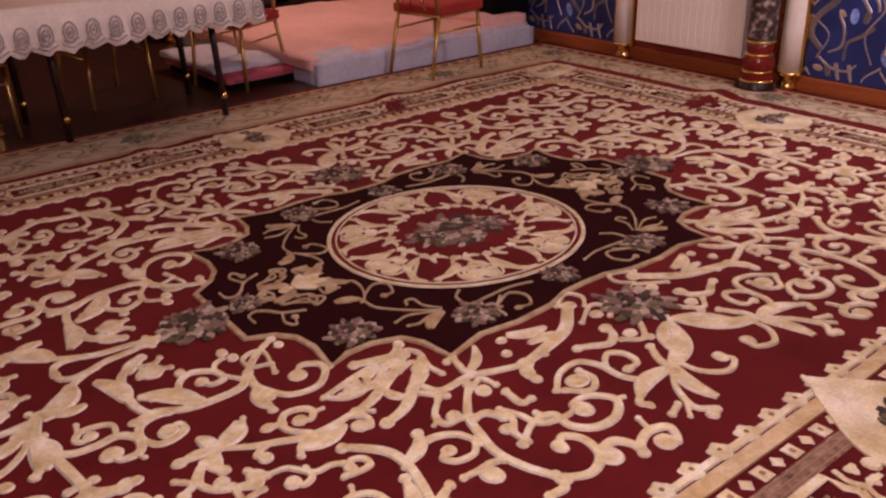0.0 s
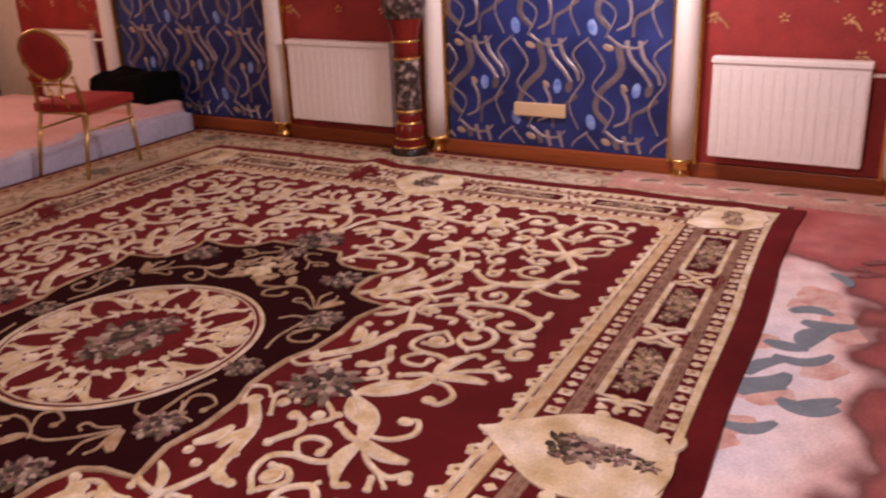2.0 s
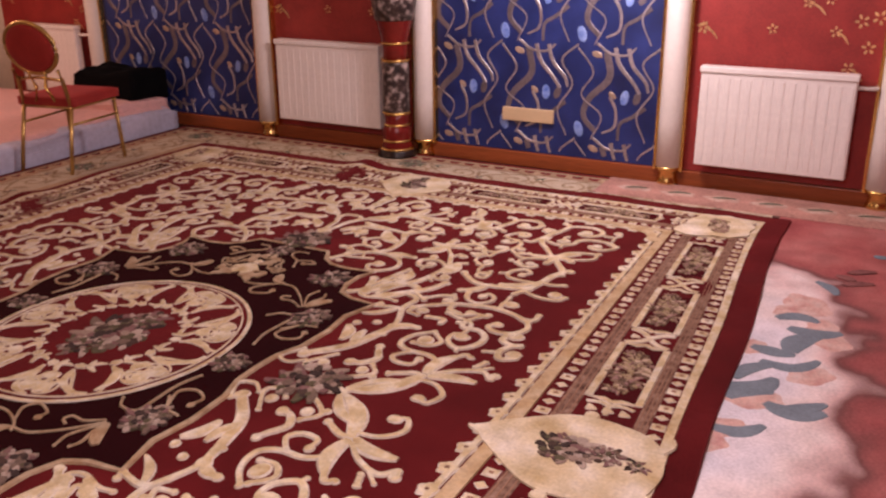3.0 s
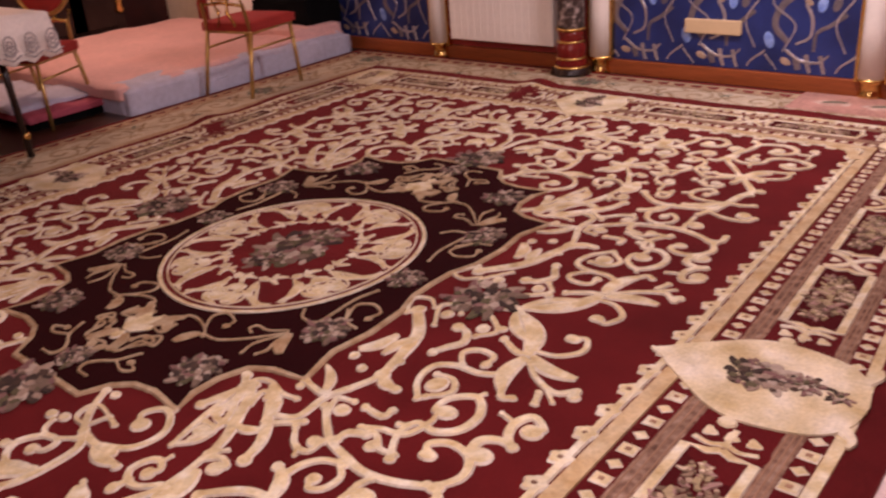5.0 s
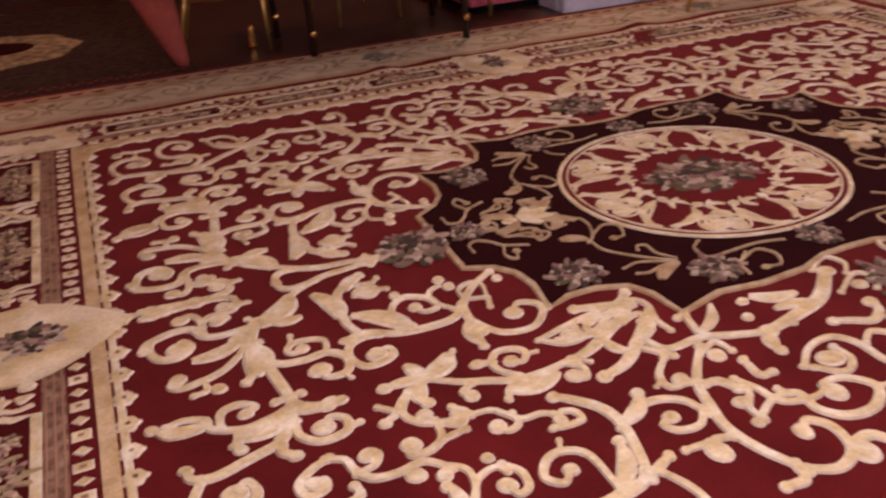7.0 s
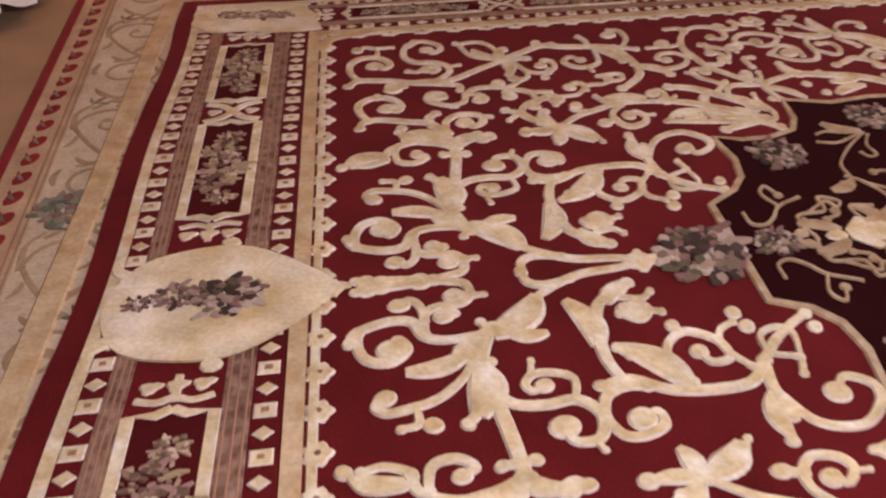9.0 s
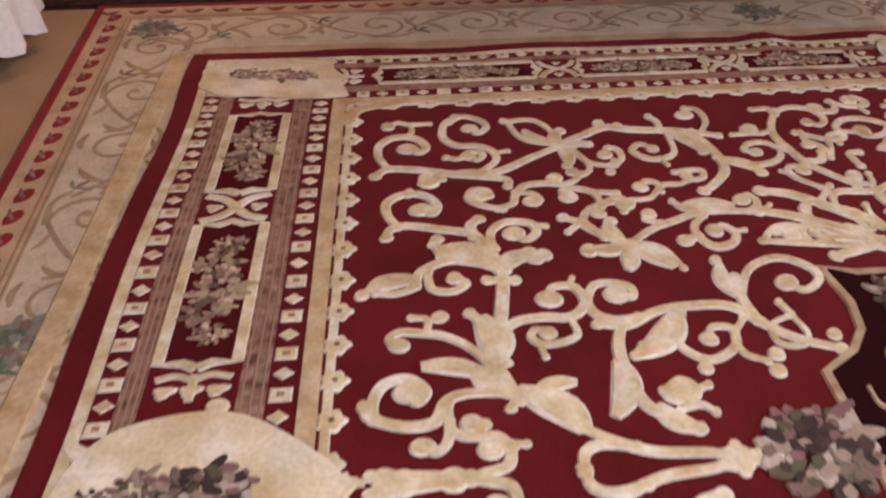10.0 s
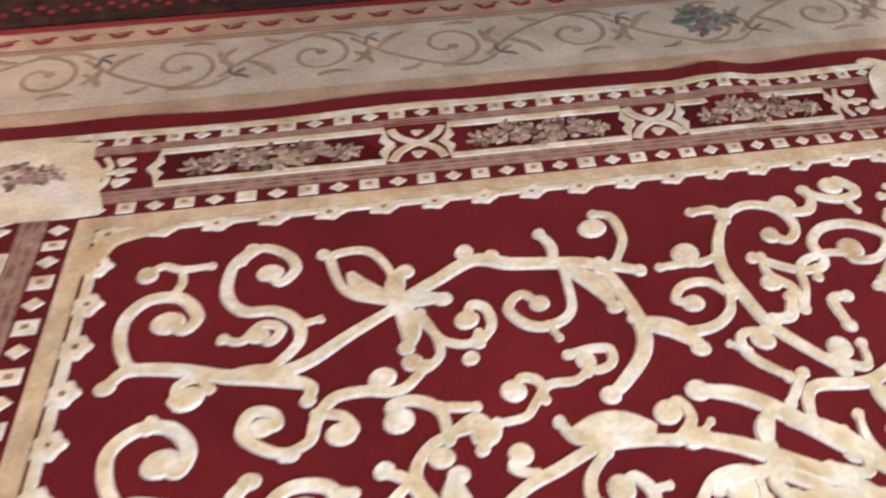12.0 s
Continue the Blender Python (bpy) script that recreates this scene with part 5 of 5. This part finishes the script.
for z, rr in ((0.047, 0.108), (0.102, 0.092), (0.205, 0.083), (0.285, 0.09), (0.625, 0.09), (0.735, 0.09)):
    put("gilt_ring", lathe_mesh("gilt_ring", [(rr - 0.01, z - 0.010), (rr + 0.004, z - 0.006), (rr + 0.006, z), (rr + 0.004, z + 0.006), (rr - 0.01, z + 0.010)], gold), urn, "gilt ring")
put("crest", lathe_mesh("crest", [(0.126, 0.88), (0.142, 0.97), (0.149, 1.05), (0.147, 1.12)], relief, 32), urn, "dark painted band")

# ---- mattress on the floor ----
bed = thing("floor_mattress", "low mattress on the floor under pink and blue sheets", "mattress", at=(0, 0, FLOOR, 0, 0, 0))


def cushion(name, lo, hi, mat, nx=26, ny=20, lump=0.012, seed=1, edge=0.05, sag=0.0):
    """A soft slab with rounded rims and an uneven top."""
    bm = bmesh.new()
    bmesh.ops.create_cube(bm, size=1)
    bmesh.ops.subdivide_edges(bm, edges=bm.edges[:], cuts=nx, use_grid_fill=True)
    ext = [b - a for a, b in zip(lo, hi)]
    for v in bm.verts:
        u = Vector(v.co) * 2
        p = Vector([(a + b) / 2 + c * e / 2 for a, b, c, e in zip(lo, hi, u, ext)])
        dx, dy = (1 - abs(u.x)) * ext[0] / 2, (1 - abs(u.y)) * ext[1] / 2
        k = min(1.0, min(dx, dy) / edge) if edge else 1
        if u.z > 0:
            p.z = (lo[2] + hi[2]) / 2 + (p.z - (lo[2] + hi[2]) / 2) * (0.55 + 0.45 * math.sqrt(k))
        n = noise.noise_vector(p * 3.1 + Vector((seed, 0, 0))) + 0.5 * noise.noise_vector(p * 9 + Vector((0, seed, 0)))
        p += Vector((n.x * 0.5, n.y * 0.5, n.z * (1 if u.z > 0 else 0.0))) * lump
        v.co = p
    return bm_mesh(name, bm, mat, True)


put("mattress_body", cushion("mattress_body", (0.93, 2.55, 0.0), (2.90, 4.5, 0.155), blue_sheet, lump=0.008, seed=2), bed, "grey blue sheet")
put("top_sheet", cushion("top_sheet", (0.91, 2.54, 0.10), (2.90, 4.52, 0.190), pink_sheet, lump=0.022, seed=4), bed, "rumpled pink top sheet")
put("front_drape", cushion("front_drape", (0.93, 2.50, 0.0), (2.93, 2.80, 0.172), blue_sheet, 30, lump=0.016, seed=8, edge=0.06), bed, "blue sheet hanging to the floor")
put("folded_blanket", cushion("folded_blanket", (0.42, 2.78, 0.05), (1.05, 3.7, 0.10), magenta, 18, lump=0.03, seed=6), bed, "magenta blanket corner")
put("under_pad", cushion("under_pad", (0.45, 2.80, 0.0), (1.05, 3.7, 0.055), black_cloth, 14, lump=0.015, seed=7), bed, "black underside pad")
put("lilac_sheet", cushion("lilac_sheet", (0.40, 2.9, 0.10), (1.1, 3.75, 0.135), blue_sheet, 18, lump=0.03, seed=12), bed, "lilac sheet fold")
pil = new("pillow", cushion("pillow", (2.45, 2.58, 0.13), (2.92, 3.05, 0.24), pink_sheet, 16, lump=0.02, seed=15, edge=0.2))
tagged(pil, "pale pink pillow lying on the mattress", "pillow")
bag = new("black_bag", cushion("black_bag", (2.62, 2.62, 0.20), (3.0, 3.22, 0.45), black_cloth, 18, lump=0.05, seed=18, edge=0.22))
tagged(bag, "soft black bag lying on the mattress", "bag")


# ---- banquet chair ----
def chair(at):
    ob = thing("banquet_chair", "gold framed banquet chair with red seat", "chair", "gold banquet chairs", at=at)
    w, d, sh = 0.20, 0.20, 0.44
    put("seat", cushion("seat", (-w - 0.015, -d - 0.02, sh - 0.03), (w + 0.015, d + 0.01, sh + 0.035), red_cloth, 10, lump=0.003, edge=0.08), ob, "red padded seat")
    for x in (-1, 1):
        put("leg", tube_mesh("leg", [(x * (w - 0.01), -d + 0.01, sh - 0.03), (x * (w + 0.01), -d - 0.01, 0)], 0.0125, chair_gold), ob)
        put("leg", tube_mesh("leg", [(x * (w - 0.02), d, sh - 0.03), (x * (w - 0.015), d + 0.05, 0.2), (x * (w - 0.01), d + 0.09, 0)], 0.0125, chair_gold), ob)
        put("side_rail", tube_mesh("side_rail", [(x * (w - 0.005), -d, sh - 0.035), (x * (w - 0.005), d, sh - 0.035)], 0.012, chair_gold), ob)
        put("stretcher", tube_mesh("stretcher", [(x * (w + 0.002), -d - 0.005, 0.30), (x * (w - 0.015), d + 0.03, 0.30)], 0.008, chair_gold), ob)
        put("back_post", tube_mesh("back_post", [(x * (w - 0.02), d, sh - 0.03), (x * (w - 0.035), d + 0.03, sh + 0.14), (x * (w - 0.03), d + 0.06, sh + 0.2)], 0.0125, chair_gold), ob)
    for y in (-d, d):
        put("cross_rail", tube_mesh("cross_rail", [(-w + 0.005, y, sh - 0.035), (w - 0.005, y, sh - 0.035)], 0.012, chair_gold), ob)
    ring = [(0.185 * math.cos(a), d + 0.06 + 0.05 * (0.24 + math.sin(a)) * 0.6, sh + 0.31 + 0.155 * math.sin(a) + 0.02) for a in [2 * math.pi * k / 28 for k in range(28)]]
    put("back_frame", tube_mesh("back_frame", ring, 0.014, chair_gold, closed=True), ob)
    bm = bmesh.new()
    bmesh.ops.create_uvsphere(bm, u_segments=24, v_segments=12, radius=1)
    for v in bm.verts:
        u = v.co.copy()
        v.co = Vector((u.x * 0.175, d + 0.072 + 0.03 * u.z + u.y * 0.032, sh + 0.33 + u.z * 0.148))
    put("backrest", bm_mesh("backrest", bm, red_cloth, True), ob, "oval red padded backrest")
    for x in (-0.07, 0.07):
        put("back_spindle", tube_mesh("back_spindle", [(x, d + 0.005, sh), (x * 0.5, d + 0.03, sh + 0.09), (x, d + 0.05, sh + 0.19)], 0.012, gold), ob, "bright gilt ornament")
    put("back_bar", tube_mesh("back_bar", [(-w + 0.03, d + 0.03, sh + 0.135), (0, d + 0.035, sh + 0.15), (w - 0.03, d + 0.03, sh + 0.135)], 0.010, gold), ob, "bright gilt bar")
    return ob


lead = chair((1.80, 2.30, FLOOR + 0.011, 0, 0, 100))
for x, y, a in ((0.62, 2.98, -65), (-0.20, 3.18, 5), (-1.05, 2.95, 75)):
    copy_thing(lead, pose(x, y, FLOOR, 0, 0, a))

# ---- table with lace cloth ----
table = thing("dining_table", "dark wooden table with slender black legs", "table", at=(0, 0, FLOOR + 0.011, 0, 0, 0))
put("tabletop", box_mesh("tabletop", (-1.05, 2.16, 0.715), (0.30, 2.95, 0.75), dark_wood, 0.008), table)
for x, y in ((0.14, 2.27), (-0.73, 2.39), (0.2, 2.88), (-0.8, 2.9)):
    put("leg", tube_mesh("leg", [(x - 0.03, y + 0.02, 0.72), (x - 0.015, y + 0.01, 0.35), (x, y, 0.0)], 0.020, dark_wood), table)
    put("leg_ring", lathe_mesh("leg_ring", [(0.014, 0.10), (0.022, 0.11), (0.022, 0.13), (0.014, 0.14)], gold, 14), table, "brass leg ring", m=pose(x, y, 0))
cloth = thing("tablecloth", "white lace tablecloth with scalloped hem on table", "tablecloth", at=(0, 0, FLOOR + 0.011, 0, 0, 0))


def cloth_meshes():
    cx0, cx1, cy0, cy1, rim, drop = -1.14, 0.33, 2.12, 3.0, 0.757, 0.19
    path = []
    n = 40
    for a, b in (((cx0, cy0), (cx1, cy0)), ((cx1, cy0), (cx1, cy1)), ((cx1, cy1), (cx0, cy1)), ((cx0, cy1), (cx0, cy0))):
        path += [Vector(a).lerp(Vector(b), i / n) for i in range(n)]
    mid = Vector(((cx0 + cx1) / 2, (cy0 + cy1) / 2))
    verts, faces, run, rows = [], [], 0.0, 7
    total = len(path)
    for i, p in enumerate(path):
        out = (p - mid)
        d = Vector((out.x / 0.755, out.y / 0.44))
        d = Vector((d.x if abs(d.x) > 0.97 else 0, d.y if abs(d.y) > 0.97 else 0)).normalized()
        run += (p - path[i - 1]).length if i else 0
        scallop = 0.042 * abs(math.sin(math.pi * run / 0.115))
        fold = 0.022 * math.sin(run * 21) + 0.012 * math.sin(run * 47 + 1)
        for k in range(rows + 1):
            t = k / rows
            q = p + d * (0.012 + (0.035 + fold) * t)
            verts.append((q.x, q.y, rim - (drop + scallop) * t))
    for i in range(total):
        j = (i + 1) % total
        for k in range(rows):
            a, b = i * (rows + 1) + k, j * (rows + 1) + k
            faces.append((a, a + 1, b + 1, b))
    faces.append([i * (rows + 1) for i in range(total)])
    return mesh_of("drape", verts, faces, lace, True)


drape = put("drape", cloth_meshes(), cloth)
solid = drape.modifiers.new("thick", "SOLIDIFY")
solid.thickness = 0.003
motif = Relief(0, 0.003)
run = 0.0
for i in range(13):
    u = -1.08 + i * 0.115
    for ring in (0.042, 0.022):
        motif.ribbon([Vector((u + 0.75 * ring * math.cos(a), 0.63 + 1.2 * ring * math.sin(a))) for a in [2 * math.pi * k / 16 for k in range(17)]], 0.009)
    motif.disc(u, 0.63, 0.010, 8)
    motif.ribbon([Vector((u - 0.05, 0.58)), Vector((u, 0.556)), Vector((u + 0.05, 0.58))], 0.008)
    for e in (-1, 1):
        motif.leaf(u, 0.585, u + e * 0.04, 0.60, 0.012)
put("lace_openwork", mesh_of("lace_openwork", [(v[0], 2.045 + 0.05 * (v[1] - 0.5) - v[2], v[1]) for v in motif.verts], motif.faces, lace_shadow), cloth, "grey openwork lace medallions")

# gilt foot that shows under the table
foot = thing("gilt_foot", "small turned gilt foot standing under the table", "furniture foot", at=(-0.98, 2.80, FLOOR, 0, 0, 0))
put("turned_foot", lathe_mesh("turned_foot", [(0.028, 0.0), (0.034, 0.015), (0.018, 0.035), (0.03, 0.06), (0.016, 0.085), (0.024, 0.11), (0.010, 0.13)], gold, 16), foot)

# salmon cloth gathered to a point on the floor
def gathered_cloth():
    verts, faces, rows, cols = [], [], 24, 30
    for i in range(rows + 1):
        t = i / rows
        cx, cy = -1.41 - 0.42 * t, 2.62 + 0.25 * t
        w, d = 0.035 + 0.30 * t ** 0.9, 0.03 + 0.12 * t
        for k in range(cols):
            a = 2 * math.pi * k / cols
            f = 1 + 0.10 * math.sin(7 * a + 2 * t) * t
            verts.append((cx + w * f * math.cos(a), cy + d * f * math.sin(a), 1.6 * t))
    for i in range(rows):
        for k in range(cols):
            j = (k + 1) % cols
            faces.append((i * cols + k, i * cols + j, (i + 1) * cols + j, (i + 1) * cols + k))
    faces += [list(reversed(range(cols))), [rows * cols + k for k in range(cols)]]
    return mesh_of("gathered_cloth", verts, faces, material("salmon_cloth", (0.30, 0.06, 0.045), 0.8, 0, 0.2, 40, 5, 0.3, 0.1), True)


tagged(put("gathered_cloth", gathered_cloth(), None, m=pose(0, 0, FLOOR)), "salmon red cloth gathered to a point on the floor", "cloth")

# white skirted stand beside the tan carpet
def skirt_mesh():
    verts, faces, rows, n = [], [], 6, 96
    for k in range(n):
        a = 2 * math.pi * k / n
        for i in range(rows + 1):
            t = i / rows
            rr = 0.40 + t * (0.07 + 0.035 * math.sin(15 * a) + 0.012 * math.sin(37 * a))
            drop = 0.74 - (0.66 + 0.02 * math.sin(15 * a + 1)) * t
            verts.append((rr * math.cos(a), rr * math.sin(a), drop))
    for k in range(n):
        j = (k + 1) % n
        for i in range(rows):
            faces.append((k * (rows + 1) + i, k * (rows + 1) + i + 1, j * (rows + 1) + i + 1, j * (rows + 1) + i))
    faces.append([k * (rows + 1) for k in range(n)])
    return mesh_of("skirt", verts, faces, lace, True)


stand = thing("skirted_table", "small round table under a white ruffled cloth", "table", at=(-3.58, 2.02, FLOOR + 0.006, 0, 0, 0))
put("ruffled_skirt", skirt_mesh(), stand, "white ruffled cloth")
put("pedestal", lathe_mesh("pedestal", [(0.2, 0.0), (0.2, 0.03), (0.04, 0.06), (0.035, 0.6), (0.3, 0.70), (0.38, 0.72)], dark_wood, 24), stand)

# dark cabinet with gilt feet behind the mattress
cab = thing("dark_cabinet", "dark brown cabinet with gilt ornaments behind the mattress", "cabinet", at=(1.75, 4.78, FLOOR, 0, 0, 0))
put("carcass", box_mesh("carcass", (-0.9, -0.18, 0.09), (0.62, 0.2, 1.9), dark_wood, 0.01), cab)
for x in (-0.45, 0.05, 0.31):
    put("door_panel", box_mesh("door_panel", (x - 0.2, -0.197, 0.2), (x + 0.2, -0.178, 1.8), dark_wood, 0.008), cab)
for x in (-0.85, 0.57):
    put("gilt_foot", lathe_mesh("gilt_foot", [(0.05, 0.0), (0.055, 0.03), (0.03, 0.06), (0.045, 0.095)], gold, 16), cab, "gilt foot", m=pose(x, -0.13, 0))
    put("gilt_mount", lathe_mesh("gilt_mount", [(0.02, 0.0), (0.035, 0.03), (0.02, 0.08), (0.03, 0.11), (0.012, 0.16)], gold, 14), cab, "gilt mount", m=pose(x, -0.19, 0.3))

# invented pendant lamps above the view, one over each added fill light
shade_glass = material("opal_glass", (0.8, 0.75, 0.68), 0.3, 0, 0.03)
lampshade = thing("pendant_lamp", "added unseen gilt pendant lamp with opal glass shade on cord", "lamp", "pendant lamps", at=(-1.35, -1.8, 0, 0, 0, 0))
put("shade", lathe_mesh("shade", [(0.05, 2.50), (0.20, 2.42), (0.205, 2.415), (0.055, 2.51)], shade_glass, 28), lampshade, "opal glass shade")
put("cord", lathe_mesh("cord", [(0.006, 2.5), (0.006, 3.1)], black_cloth, 8), lampshade)
put("canopy", lathe_mesh("canopy", [(0.06, 3.05), (0.065, 3.07), (0.05, 3.1)], gold, 20), lampshade, "gilt ceiling canopy")
for x, y in ((2.15, -1.0), (-2.1, 3.3), (1.45, 4.0)):
    copy_thing(lampshade, pose(x, y, 0.25 - 0.25))
